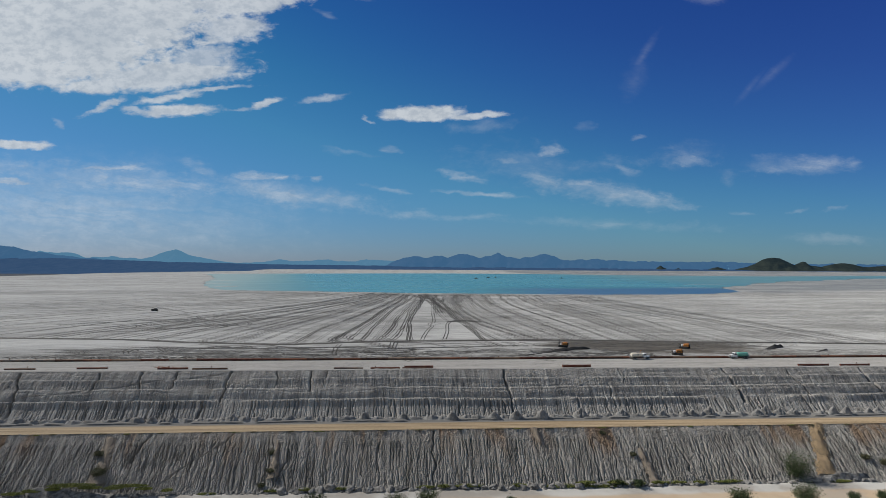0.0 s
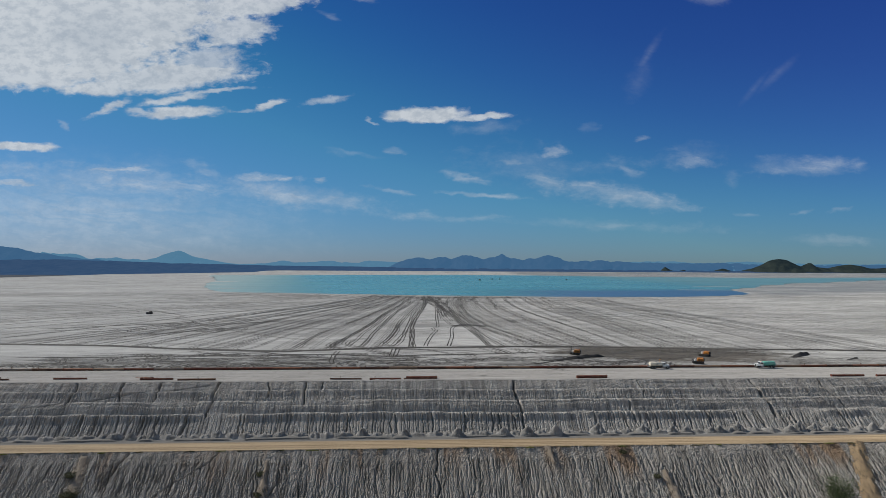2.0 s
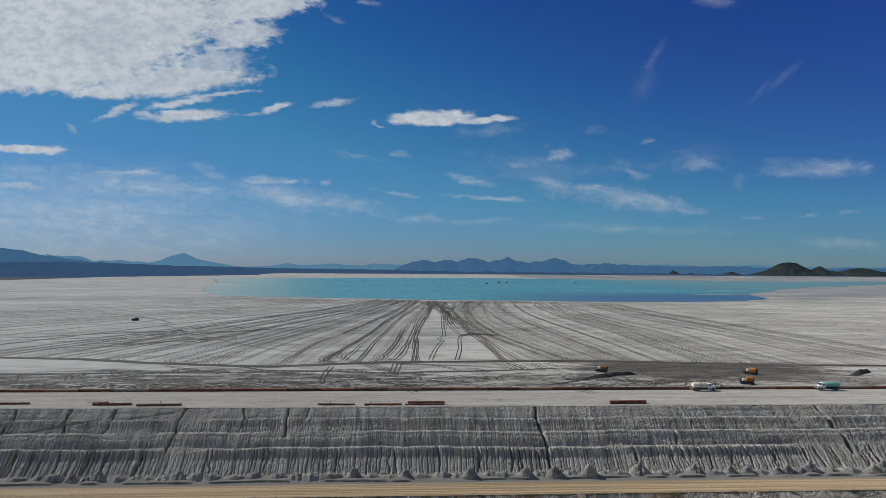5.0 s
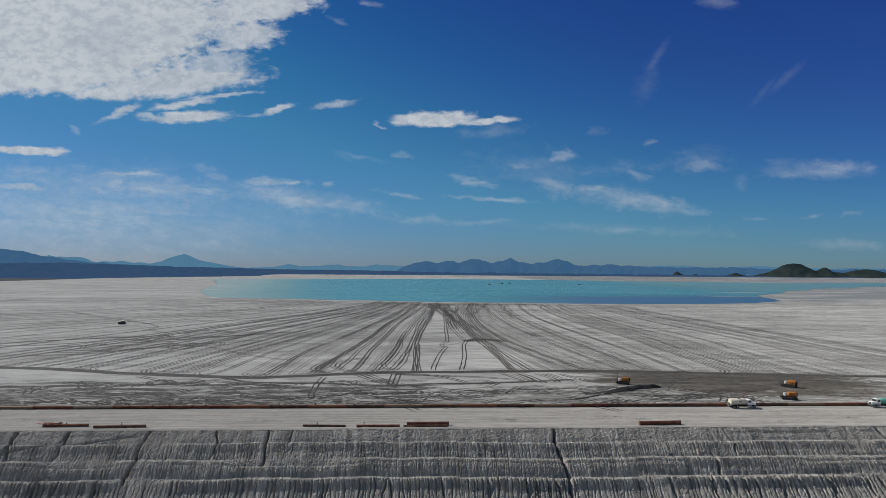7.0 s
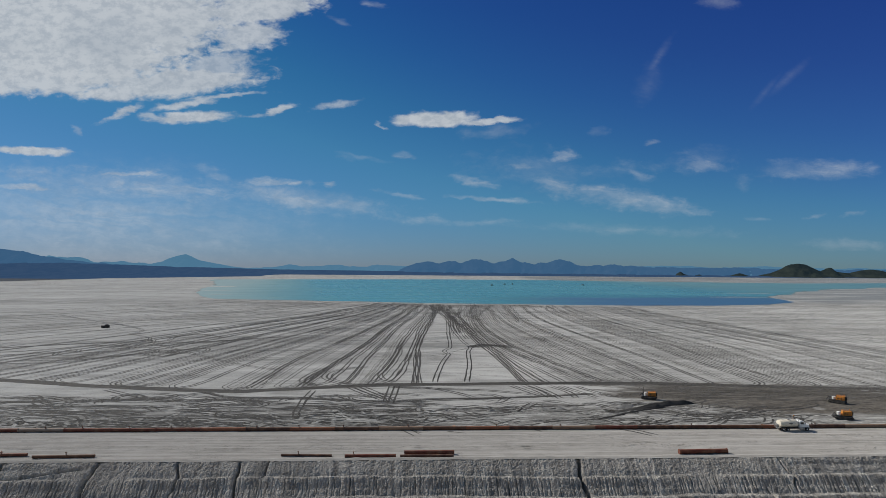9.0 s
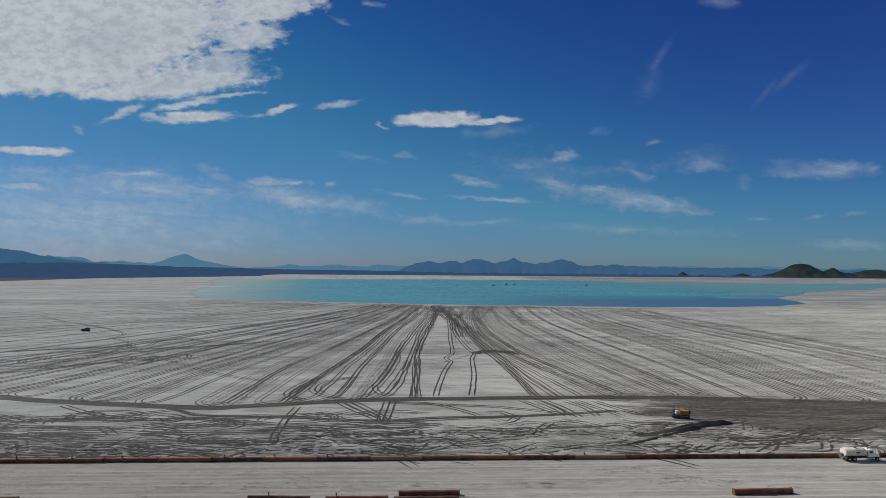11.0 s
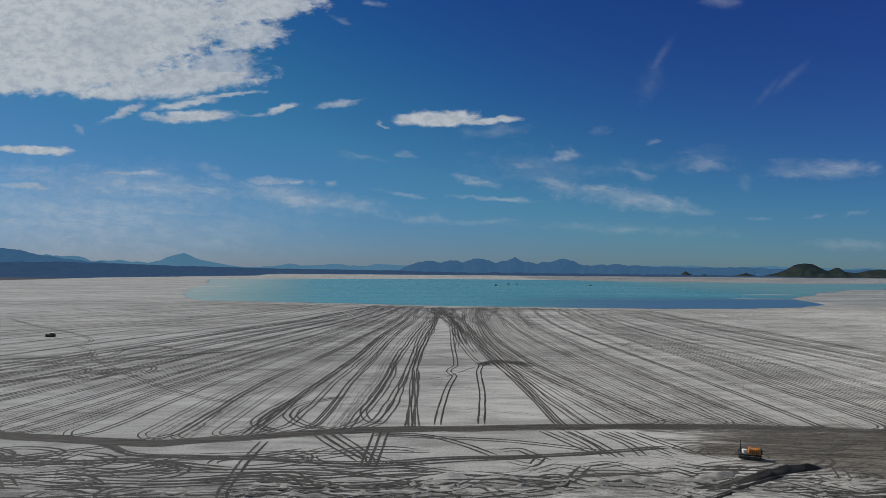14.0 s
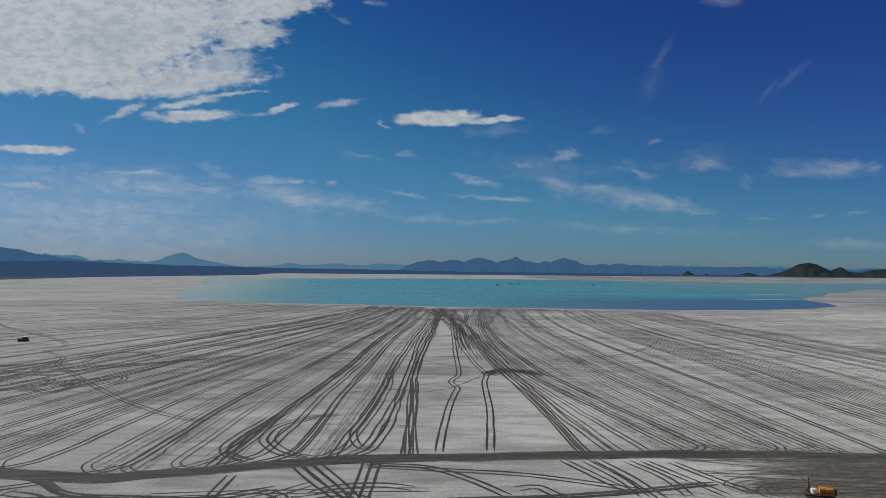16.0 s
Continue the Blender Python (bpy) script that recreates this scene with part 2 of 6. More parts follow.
def plain(name, colour, rough=0.5, metal=0.0, dirt=(0.3, 0.27, 0.23), amount=0.35, scale=1.5, spec=0.4):
    """Painted or bare surface with dust and wear of two sizes."""
    mat, T, bsdf, pos = material(name)
    p = T.node("ShaderNodeTexCoord").outputs["Object"]
    big, small = T.noise(p, scale, 4), T.noise(p, scale * 9, 3)
    worn = T.m("MULTIPLY", T.ramp(T.m("ADD", T.m("MULTIPLY", big, 0.7), T.m("MULTIPLY", small, 0.3)), 0.42, 0.68), amount)
    finish(T, bsdf, T.mix(worn, colour, dirt), T.ramp(small, 0.3, 0.7, max(rough - 0.1, 0.05), min(rough + 0.15, 1.0)), metal, T.bump(small, 0.15, 0.01), spec)
    return mat


def streaks(T, pos, sx, sy, detail=4.0, distort=0.3, scale=1.0):
    return T.noise(T.vec("MULTIPLY", pos, (sx, sy, sx)), scale, detail, 0.6, distort)


# pale tailings sand of the beach, damper and darker in drawn-out patches
TAILINGS, T, B, P = material("tailings_sand")
a = streaks(T, P, 0.010, 0.035, 5, 0.5)
b = streaks(T, P, 0.05, 0.22, 5, 0.8)
c = T.noise(P, 1.3, 7, 0.76)
d = streaks(T, P, 0.003, 0.012, 4, 0.6)
tone = T.m("ADD", T.m("ADD", T.m("MULTIPLY", a, 0.35), T.m("MULTIPLY", b, 0.35)), T.m("ADD", T.m("MULTIPLY", c, 0.40), T.m("MULTIPLY", d, 0.25)))
col = T.mix(T.ramp(tone, 0.55, 0.79), (0.235, 0.231, 0.216), (0.475, 0.468, 0.440))
yy = T.split(P)[1]
crust = T.m("MULTIPLY", T.ramp(T.noise(T.vec("MULTIPLY", P, (0.013, 0.085, 0.05)), 1.0, 8, 0.74, 0.9), 0.54, 0.63), T.ramp(yy, 350.0, 480.0))
col = T.mix(T.m("MULTIPLY", crust, 0.68), col, (0.13, 0.144, 0.134))
flakes = T.m("MULTIPLY", T.ramp(T.noise(T.vec("MULTIPLY", P, (0.05, 0.30, 0.2)), 1.0, 6, 0.72, 0.7), 0.56, 0.62), T.ramp(yy, 350.0, 420.0))
col = T.mix(T.m("MULTIPLY", flakes, 0.45), col, (0.15, 0.144, 0.134))
strand = T.m("MULTIPLY", T.m("MULTIPLY", T.ramp(yy, 780.0, 890.0), T.ramp(yy, 1000.0, 960.0)), T.ramp(T.noise(T.vec("MULTIPLY", P, (0.02, 0.10, 0.1)), 1.0, 6, 0.72, 0.8), 0.44, 0.58))
col = T.mix(T.m("MULTIPLY", strand, 0.6), col, (0.15, 0.145, 0.136))
wet = T.m("MULTIPLY", T.m("MAXIMUM", T.ramp(T.m("ADD", yy, T.m("MULTIPLY", T.noise(P, 0.05, 3), 8.0)), 303.0, 311.0, 1.0, 0.0), T.ramp(yy, 281.0, 335.0, 0.35, 0.0)), T.ramp(T.noise(T.vec("MULTIPLY", P, (0.06, 0.5, 0.3)), 1.0, 6, 0.7, 2.0), 0.40, 0.54))
col = T.mix(T.m("MULTIPLY", wet, 0.62), col, (0.085, 0.081, 0.074))
xx = T.split(P)[0]
pools = T.m("MULTIPLY", T.m("MULTIPLY", T.ramp(xx, 520.0, 640.0), T.ramp(T.m("SUBTRACT", yy, T.m("MULTIPLY", xx, 0.35)), 660.0, 800.0)), T.ramp(T.noise(T.vec("MULTIPLY", P, (0.004, 0.032, 0.05)), 1.0, 6, 0.66, 0.5), 0.36, 0.58, 0.25, 0.9))
col = T.mix(pools, col, (0.135, 0.150, 0.160))
reach = T.m("ADD", T.m("POWER", T.m("ABSOLUTE", T.m("DIVIDE", T.m("SUBTRACT", xx, 132.0), 62.0)), 2.0), T.m("POWER", T.m("ABSOLUTE", T.m("DIVIDE", T.m("SUBTRACT", T.m("ADD", yy, T.m("MULTIPLY", xx, 0.16)), 340.0), 27.0)), 2.0))
yard = T.ramp(T.m("ADD", reach, T.m("MULTIPLY", T.m("SUBTRACT", streaks(T, P, 0.05, 0.16, 5, 1.2), 0.5), 2.2)), 1.15, 0.5)
col = T.mix(T.m("MULTIPLY", yard, 0.90), col, T.mix(T.ramp(T.noise(T.vec("MULTIPLY", P, (0.5, 0.9, 0.5)), 1.0, 6, 0.72, 0.8), 0.36, 0.64), (0.050, 0.042, 0.033), (0.128, 0.112, 0.092)))
finish(T, B, col, 0.95, 0, T.bump(T.m("ADD", c, T.m("MULTIPLY", b, 2.0)), 0.5, 0.12), 0.15)

# the same sand, darkened and kneaded by wheels; ragged along its edges
def wheel_mark(name, dark, light, cover, drawn=False):
    mat, T, bsdf, pos = material(name)
    n1, n2 = T.noise(T.vec("MULTIPLY", pos, (0.05, 1.1, 0.3)) if drawn else pos, 1.0 if drawn else 0.35, 5, 0.65), T.noise(pos, 2.6, 6, 0.8)
    edge = T.m("ABSOLUTE", T.m("SUBTRACT", T.split(T.node("ShaderNodeUVMap").outputs[0])[1], 0.5))
    hold = T.m("ADD", T.m("SUBTRACT", cover, T.m("MULTIPLY", edge, 1.2)), T.m("MULTIPLY", T.m("SUBTRACT", n2, 0.5), 4.6))
    hold = T.m("ADD", hold, T.m("MULTIPLY", T.m("SUBTRACT", n1, 0.5), 2.0))
    lot = T.node("ShaderNodeNewGeometry").outputs["Random Per Island"]
    finish(T, bsdf, T.mix(T.ramp(n1, 0.32, 0.68) if drawn else T.m("ADD", T.m("MULTIPLY", n1, 0.35), T.m("MULTIPLY", lot, 0.65)), dark, light), 0.9, 0, T.bump(n2, 0.6, 0.1), 0.2)
    out = T.t.nodes["Material Output"]
    clear = T.node("ShaderNodeBsdfTransparent")
    both = T.node("ShaderNodeMixShader")
    T.put(both.inputs[0], T.ramp(hold, 0.0, 0.6))
    T.t.links.new(clear.outputs[0], both.inputs[1])
    T.t.links.new(bsdf.outputs[0], both.inputs[2])
    T.t.links.new(both.outputs[0], out.inputs[0])
    return mat


MARK = wheel_mark("wheel_mark", (0.030, 0.028, 0.025), (0.082, 0.077, 0.070), 1.02)
FAINT_MARK = wheel_mark("faint_wheel_mark", (0.12, 0.114, 0.104), (0.22, 0.21, 0.193), 0.42)
HAUL = wheel_mark("packed_haul_road", (0.024, 0.022, 0.019), (0.085, 0.079, 0.070), 1.35, True)
TRODDEN = wheel_mark("trodden_haul_road", (0.042, 0.038, 0.032), (0.150, 0.139, 0.121), 0.7)

# crest road: graded, pale, streaked along its length
CREST, T, B, P = material("graded_crest_gravel")
a, b, c = streaks(T, P, 0.02, 0.8, 5, 0.4), streaks(T, P, 0.2, 0.5, 5, 0.8), T.noise(P, 3.0, 4)
tone = T.m("ADD", T.m("ADD", T.m("MULTIPLY", a, 0.5), T.m("MULTIPLY", b, 0.3)), T.m("MULTIPLY", c, 0.2))
finish(T, B, T.mix(T.ramp(tone, 0.38, 0.62), (0.25, 0.237, 0.215), (0.38, 0.362, 0.335)), 0.95, 0, T.bump(tone, 0.5, 0.08), 0.15)

# embankment faces: grey, rilled, with rusty stains down the lower one
def slope_material(name, dark, pale, rust):
    mat, T, bsdf, pos = material(name)
    grain, blot = T.noise(pos, 3.4, 6, 0.75), T.noise(pos, 0.06, 5, 0.6)
    runs = T.noise(T.vec("MULTIPLY", pos, (0.55, 0.07, 0.07)), 1.0, 5, 0.65, 0.6)
    col = T.mix(T.ramp(T.m("ADD", T.m("MULTIPLY", grain, 0.5), T.m("MULTIPLY", runs, 0.5)), 0.39, 0.61), dark, pale)
    col = T.mix(T.ramp(blot, 0.42, 0.66, 0.0, 0.35), col, (0.30, 0.285, 0.265))
    if rust:
        z = T.split(pos)[2]
        stain = T.m("MULTIPLY", T.ramp(T.noise(T.vec("MULTIPLY", pos, (0.10, 0.012, 0.012)), 1.0, 5, 0.6, 0.5), 0.48, 0.64),
                    T.ramp(T.m("ADD", z, T.m("MULTIPLY", T.m("SUBTRACT", blot, 0.5), 12.0)), -23.0, -15.0))
        col = T.mix(T.m("MULTIPLY", stain, 0.75), col, (0.25, 0.155, 0.085))
    finish(T, bsdf, col, 0.95, 0, T.bump(T.m("ADD", T.m("MULTIPLY", T.noise(pos, 2.2, 6, 0.76), 1.5), runs), 1.0, 0.22), 0.1)
    return mat


SLOPE_UP = slope_material("raised_embankment_face", (0.18, 0.171, 0.157), (0.47, 0.446, 0.407), False)
SLOPE_LOW = slope_material("starter_embankment_face", (0.145, 0.134, 0.118), (0.44, 0.41, 0.366), True)

# bench road of tan earth with wheel streaks
BENCH, T, B, P = material("tan_bench_road")
a, b = streaks(T, P, 0.008, 1.1, 5, 0.3), T.noise(P, 1.6, 5)
y = T.split(P)[1]
tone = T.m("ADD", T.m("MULTIPLY", a, 0.75), T.m("MULTIPLY", b, 0.25))
tan_col = T.mix(T.ramp(tone, 0.38, 0.62), (0.20, 0.145, 0.085), (0.41, 0.315, 0.20))
grey = T.ramp(T.m("ADD", y, T.m("MULTIPLY", b, 2.0)), 223.4, 225.2)
finish(T, B, T.mix(grey, tan_col, T.mix(b, (0.12, 0.115, 0.105), (0.22, 0.21, 0.193))), 0.95, 0, T.bump(tone, 0.5, 0.1), 0.15)

# desert floor: pale sand by the toe road, scrub far off with haze painted blue
DESERT, T, B, P = material("desert_floor")
n, f = T.noise(P, 0.05, 5), T.noise(P, 0.8, 5, 0.65)
y = T.split(P)[1]
near = T.mix(T.ramp(n, 0.4, 0.6), (0.31, 0.285, 0.25), (0.45, 0.435, 0.40))
lane = T.m("MULTIPLY", T.ramp(T.m("ADD", y, T.m("MULTIPLY", n, 6.0)), 190.5, 188.0), T.ramp(n, 0.35, 0.5, 0.4, 1.0))
near = T.mix(T.m("MULTIPLY", lane, 0.7), near, (0.45, 0.32, 0.19))
scrub = T.mix(T.ramp(T.noise(P, 0.02, 6, 0.7), 0.4, 0.6), (0.012, 0.021, 0.036), (0.022, 0.034, 0.052))
finish(T, B, T.mix(T.ramp(y, 260.0, 600.0), near, scrub), 0.95, 0, T.bump(f, 0.5, 0.1), 0.1)

# milky turquoise water
WATER, T, B, P = material("milky_turquoise_water")
w = streaks(T, P, 0.0018, 0.009, 4, 0.5)
col = T.mix(T.ramp(w, 0.38, 0.64), (0.040, 0.170, 0.180), (0.055, 0.200, 0.205))
wx, wy = T.split(P)[0], T.split(P)[1]
# dark blue band near shore, east: ruffled water's sky reflection put into the colour
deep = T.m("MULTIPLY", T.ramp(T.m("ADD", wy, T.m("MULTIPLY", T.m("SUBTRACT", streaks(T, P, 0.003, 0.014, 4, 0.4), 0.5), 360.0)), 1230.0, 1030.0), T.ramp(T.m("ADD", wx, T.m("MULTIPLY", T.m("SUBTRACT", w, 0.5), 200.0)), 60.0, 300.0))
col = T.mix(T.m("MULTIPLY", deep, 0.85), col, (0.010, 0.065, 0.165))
shoal = T.ramp(T.m("ADD", T.m("ADD", wx, T.m("MULTIPLY", wy, 0.18)), T.m("MULTIPLY", T.m("SUBTRACT", streaks(T, P, 0.006, 0.03, 5, 0.6), 0.5), 260.0)), 120.0, -210.0)
shoal = T.m("MAXIMUM", shoal, T.m("MULTIPLY", T.ramp(T.m("ADD", wx, T.m("MULTIPLY", T.m("SUBTRACT", streaks(T, P, 0.004, 0.03, 4, 0.4), 0.5), 400.0)), 520.0, 900.0), 0.45))
col = T.mix(T.m("MULTIPLY", shoal, 0.60), col, (0.20, 0.235, 0.245))
gloss = T.m("ADD", T.ramp(streaks(T, P, 0.003, 0.015, 3, 0.3), 0.40, 0.70, 0.22, 0.30), T.m("MAXIMUM", T.m("MULTIPLY", shoal, 0.4), T.m("MULTIPLY", deep, 0.45)), clamp=True)
finish(T, B, col, gloss, 0, None, T.m("SUBTRACT", 0.5, T.m("MULTIPLY", shoal, 0.22)))

# far mountains, seen through miles of air: a backdrop with haze painted as glow
def hazed_rock(name, rock, veil, share):
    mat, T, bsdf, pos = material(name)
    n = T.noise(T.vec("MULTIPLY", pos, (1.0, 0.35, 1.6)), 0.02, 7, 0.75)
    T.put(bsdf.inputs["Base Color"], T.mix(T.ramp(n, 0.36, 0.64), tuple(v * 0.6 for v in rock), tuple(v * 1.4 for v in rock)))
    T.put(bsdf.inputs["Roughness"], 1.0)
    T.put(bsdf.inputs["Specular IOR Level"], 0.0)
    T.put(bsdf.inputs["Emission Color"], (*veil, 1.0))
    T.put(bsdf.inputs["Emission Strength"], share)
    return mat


PALE_RANGE = hazed_rock("hazed_pale_mountains", (0.010, 0.012, 0.014), (0.078, 0.195, 0.31), 0.86)
BLUE_RANGE = hazed_rock("hazed_blue_mountains", (0.008, 0.009, 0.011), (0.045, 0.120, 0.232), 0.84)
DARK_PLAIN = hazed_rock("hazed_scrub_plain", (0.012, 0.014, 0.015), (0.023, 0.062, 0.140), 0.85)
HILLS = hazed_rock("hazed_green_hills", (0.020, 0.023, 0.016), (0.018, 0.034, 0.048), 0.40)

RUST = []
for shade, tint in (("red", (0.12, 0.034, 0.023)), ("brown", (0.10, 0.05, 0.032)), ("orange", (0.20, 0.075, 0.042)), ("buff", (0.24, 0.16, 0.11)), ("grey", (0.22, 0.18, 0.15)), ("dark", (0.065, 0.033, 0.025))):
    RUST.append(plain("rusty_steel_" + shade, tint, 0.75, 0.1, (0.21, 0.12, 0.075), 0.6, 0.6, 0.25))
SKID = plain("sleeper_timber", (0.06, 0.05, 0.042), 0.9)
CREAM = plain("cream_tank_paint", (0.62, 0.57, 0.47), 0.45, 0, (0.33, 0.28, 0.2), 0.35, 0.7)
GREEN = plain("green_tank_paint", (0.12, 0.36, 0.29), 0.45, 0, (0.3, 0.33, 0.27), 0.35, 0.7)
WHITE = plain("white_cab_paint", (0.72, 0.72, 0.70), 0.35, 0, (0.4, 0.36, 0.3), 0.3, 1.0)
BLACK = plain("black_frame_paint", (0.02, 0.02, 0.02), 0.6, 0, (0.16, 0.14, 0.12), 0.4, 2.0)
RUBBER = plain("tyre_rubber", (0.018, 0.018, 0.018), 0.9, 0, (0.2, 0.18, 0.16), 0.5, 2.0)
STEEL = plain("worn_steel", (0.30, 0.30, 0.30), 0.4, 0.8, (0.15, 0.13, 0.12), 0.4, 2.0)
GLASS = plain("dark_cab_glass", (0.02, 0.025, 0.03), 0.08, 0, (0.1, 0.1, 0.1), 0.15, 2.0, 0.6)
YELLOW = plain("orange_yellow_machine_paint", (0.52, 0.19, 0.02), 0.5, 0, (0.22, 0.13, 0.07), 0.4, 1.5)
SHEET = plain("white_plastic", (0.70, 0.69, 0.66), 0.45, 0, (0.4, 0.38, 0.33), 0.3, 1.5)
SOIL, T, B, P = material("dumped_grey_soil")
n, f = T.noise(P, 0.4, 5, 0.65), T.noise(P, 3.0, 5, 0.7)
finish(T, B, T.mix(T.ramp(T.m("ADD", T.m("MULTIPLY", n, 0.6), T.m("MULTIPLY", f, 0.4)), 0.38, 0.62), (0.135, 0.131, 0.122), (0.31, 0.30, 0.282)), 0.95, 0, T.bump(f, 0.7, 0.15), 0.1)
# bank soil darkened to imitate the shade on its near face
SHADED_SOIL, T, B, P = material("shaded_dark_soil")
f = T.noise(P, 2.2, 5, 0.7)
finish(T, B, T.mix(f, (0.03, 0.029, 0.027), (0.075, 0.071, 0.066)), 0.9, 0, T.bump(f, 0.8, 0.2), 0.2)
OCHRE = wheel_mark("ochre_spilled_earth", (0.19, 0.13, 0.07), (0.42, 0.31, 0.19), 0.95)
BOULDER, T, B, P = material("grey_boulder_rock")
n, f = T.noise(P, 0.7, 6, 0.65), T.noise(P, 5.0, 4)
finish(T, B, T.mix(T.ramp(n, 0.36, 0.64), (0.095, 0.092, 0.086), (0.275, 0.265, 0.248)), 0.92, 0, T.bump(T.m("ADD", n, f), 0.6, 0.12), 0.15)


def leaves(name, dark, light):
    mat, T, bsdf, pos = material(name)
    r = T.node("ShaderNodeNewGeometry").outputs["Random Per Island"]
    finish(T, bsdf, T.mix(T.m("ADD", T.m("MULTIPLY", r, 0.6), T.m("MULTIPLY", T.noise(pos, 1.2, 3), 0.4)), dark, light), 0.7, 0, None, 0.2)
    return mat


BUSH_LEAF = leaves("mesquite_leaves", (0.025, 0.042, 0.016), (0.10, 0.13, 0.055))
OLIVE_LEAF = leaves("olive_brush_leaves", (0.06, 0.062, 0.03), (0.15, 0.145, 0.08))
GRASS_LEAF = leaves("green_grass_blades", (0.10, 0.12, 0.025), (0.24, 0.25, 0.07))
BARK = plain("grey_bark", (0.10, 0.08, 0.06), 0.9)
DUN = wheel_mark("dun_spilled_earth", (0.17, 0.135, 0.098), (0.34, 0.285, 0.225), 0.75)
ROAD_MARK = wheel_mark("crest_road_mark", (0.19, 0.18, 0.16), (0.26, 0.245, 0.22), 0.22)

# ---------------------------------------------------------------- shared geometry helpers


def lattice(ix, iy, seed):
    h = (ix.astype(np.int64) * 374761393 + iy.astype(np.int64) * 668265263 + seed * 974634777) & 0xFFFFFFFF
    h = ((h ^ (h >> 13)) * 1274126177) & 0xFFFFFFFF
    return ((h ^ (h >> 16)) & 0xFFFFFF) / float(0xFFFFFF)


def vnoise(x, y, seed=0):
    """Smooth value noise of arrays, 0 to 1."""
    x, y = np.broadcast_arrays(np.asarray(x, float), np.asarray(y, float))
    ix, iy = np.floor(x), np.floor(y)
    fx, fy = x - ix, y - iy
    fx, fy = fx * fx * (3 - 2 * fx), fy * fy * (3 - 2 * fy)
    a, b = lattice(ix, iy, seed), lattice(ix + 1, iy, seed)
    c, d = lattice(ix, iy + 1, seed), lattice(ix + 1, iy + 1, seed)
    return (a * (1 - fx) + b * fx) * (1 - fy) + (c * (1 - fx) + d * fx) * fy


def fbm(x, y, seed=0, octaves=4):
    total, amp, norm = 0.0, 1.0, 0.0
    for k in range(octaves):
        total = total + amp * vnoise(np.asarray(x) * 2.03 ** k, np.asarray(y) * 2.03 ** k, seed + 17 * k)
        norm += amp
        amp *= 0.5
    return total / norm


def smooth(v, a, b):
    s = np.clip((np.asarray(v, float) - a) / (b - a), 0, 1)
    return s * s * (3 - 2 * s)


def grid_mesh(name, X, Y, Z, mat, shade_smooth=True, across=None):
    """A mesh from a grid of places (rows by columns)."""
    rows, cols = X.shape
    me = bpy.data.meshes.new(name)
    co = np.stack((X, Y, Z), -1).reshape(-1, 3).astype(np.float32)
    i = np.arange(rows * cols, dtype=np.int32).reshape(rows, cols)
    quads = np.stack((i[:-1, :-1], i[:-1, 1:], i[1:, 1:], i[1:, :-1]), -1).reshape(-1, 4)
    me.vertices.add(len(co))
    me.vertices.foreach_set("co", co.ravel())
    me.loops.add(quads.size)
    me.loops.foreach_set("vertex_index", quads.ravel())
    me.polygons.add(len(quads))
    me.polygons.foreach_set("loop_start", np.arange(0, quads.size, 4, dtype=np.int32))
    me.polygons.foreach_set("use_smooth", np.full(len(quads), shade_smooth))
    if across is not None:
        layer = me.uv_layers.new(name="across")
        uv = np.stack((np.zeros_like(across), across), -1).reshape(-1, 2)[quads.ravel()]
        layer.data.foreach_set("uv", uv.astype(np.float32).ravel())
    me.update(calc_edges=True)
    me.materials.append(mat)
    return me


def part(name, bm, mat, parent=None, label="", flat=False):
    """One mesh object from a bmesh, under a thing or under a part."""
    me = bpy.data.meshes.new(name)
    bm.normal_update()
    bm.to_mesh(me)
    bm.free()
    me.materials.append(mat)
    if not flat:
        me.polygons.foreach_set("use_smooth", np.full(len(me.polygons), True))
        me.set_sharp_from_angle(angle=radians(38))
    ob = new(name, me)
    if parent is not None:
        ob.parent = parent
    if label:
        ob["label"] = label
    return ob


def box(bm, x, y, z, sx, sy, sz, bevel=0.03, turn=None):
    """A box of that size about its middle, its edges rounded."""
    r = bmesh.ops.create_cube(bm, size=1.0, matrix=Matrix.Translation((x, y, z)) @ (turn or Matrix()) @ Matrix.Diagonal((sx, sy, sz, 1)))
    if bevel:
        edges = list({e for v in r["verts"] for e in v.link_edges})
        bmesh.ops.bevel(bm, geom=edges, offset=bevel, segments=2, affect="EDGES", profile=0.6)


def rod(bm, a, b, r, r2=None, sides=12):
    a, b = Vector(a), Vector(b)
    m = Matrix.Translation((a + b) / 2) @ (b - a).to_track_quat("Z", "Y").to_matrix().to_4x4()
    bmesh.ops.create_cone(bm, cap_ends=True, segments=sides, radius1=r, radius2=r if r2 is None else r2, depth=(b - a).length, matrix=m)


def lathe(bm, profile, sides=20, m=Matrix()):
    """A solid of revolution about x: rows of (x, radius)."""
    rings = []
    for x, r in profile:
        rings.append([bm.verts.new(m @ Vector((x, r * math.cos(2 * math.pi * k / sides), r * math.sin(2 * math.pi * k / sides)))) for k in range(sides)])
    for p, q in zip(rings, rings[1:]):
        for k in range(sides):
            bm.faces.new((p[k], p[(k + 1) % sides], q[(k + 1) % sides], q[k]))
    for ring, flip in ((rings[0], True), (rings[-1], False)):
        bm.faces.new(ring[::-1] if flip else ring)


def thing(name, m, label, category, group=""):
    ob = new(name)
    ob.matrix_world = m
    return tagged(ob, label, category, group)


# ---------------------------------------------------------------- the lie of the land
TOE_Y, TOE_Z, BENCH_OUT, BENCH_IN, BENCH_Z, CREST_Y, PIPE_Y = 194.0, -28.0, 214.5, 229.5, -14.5, 251.0, 277.6


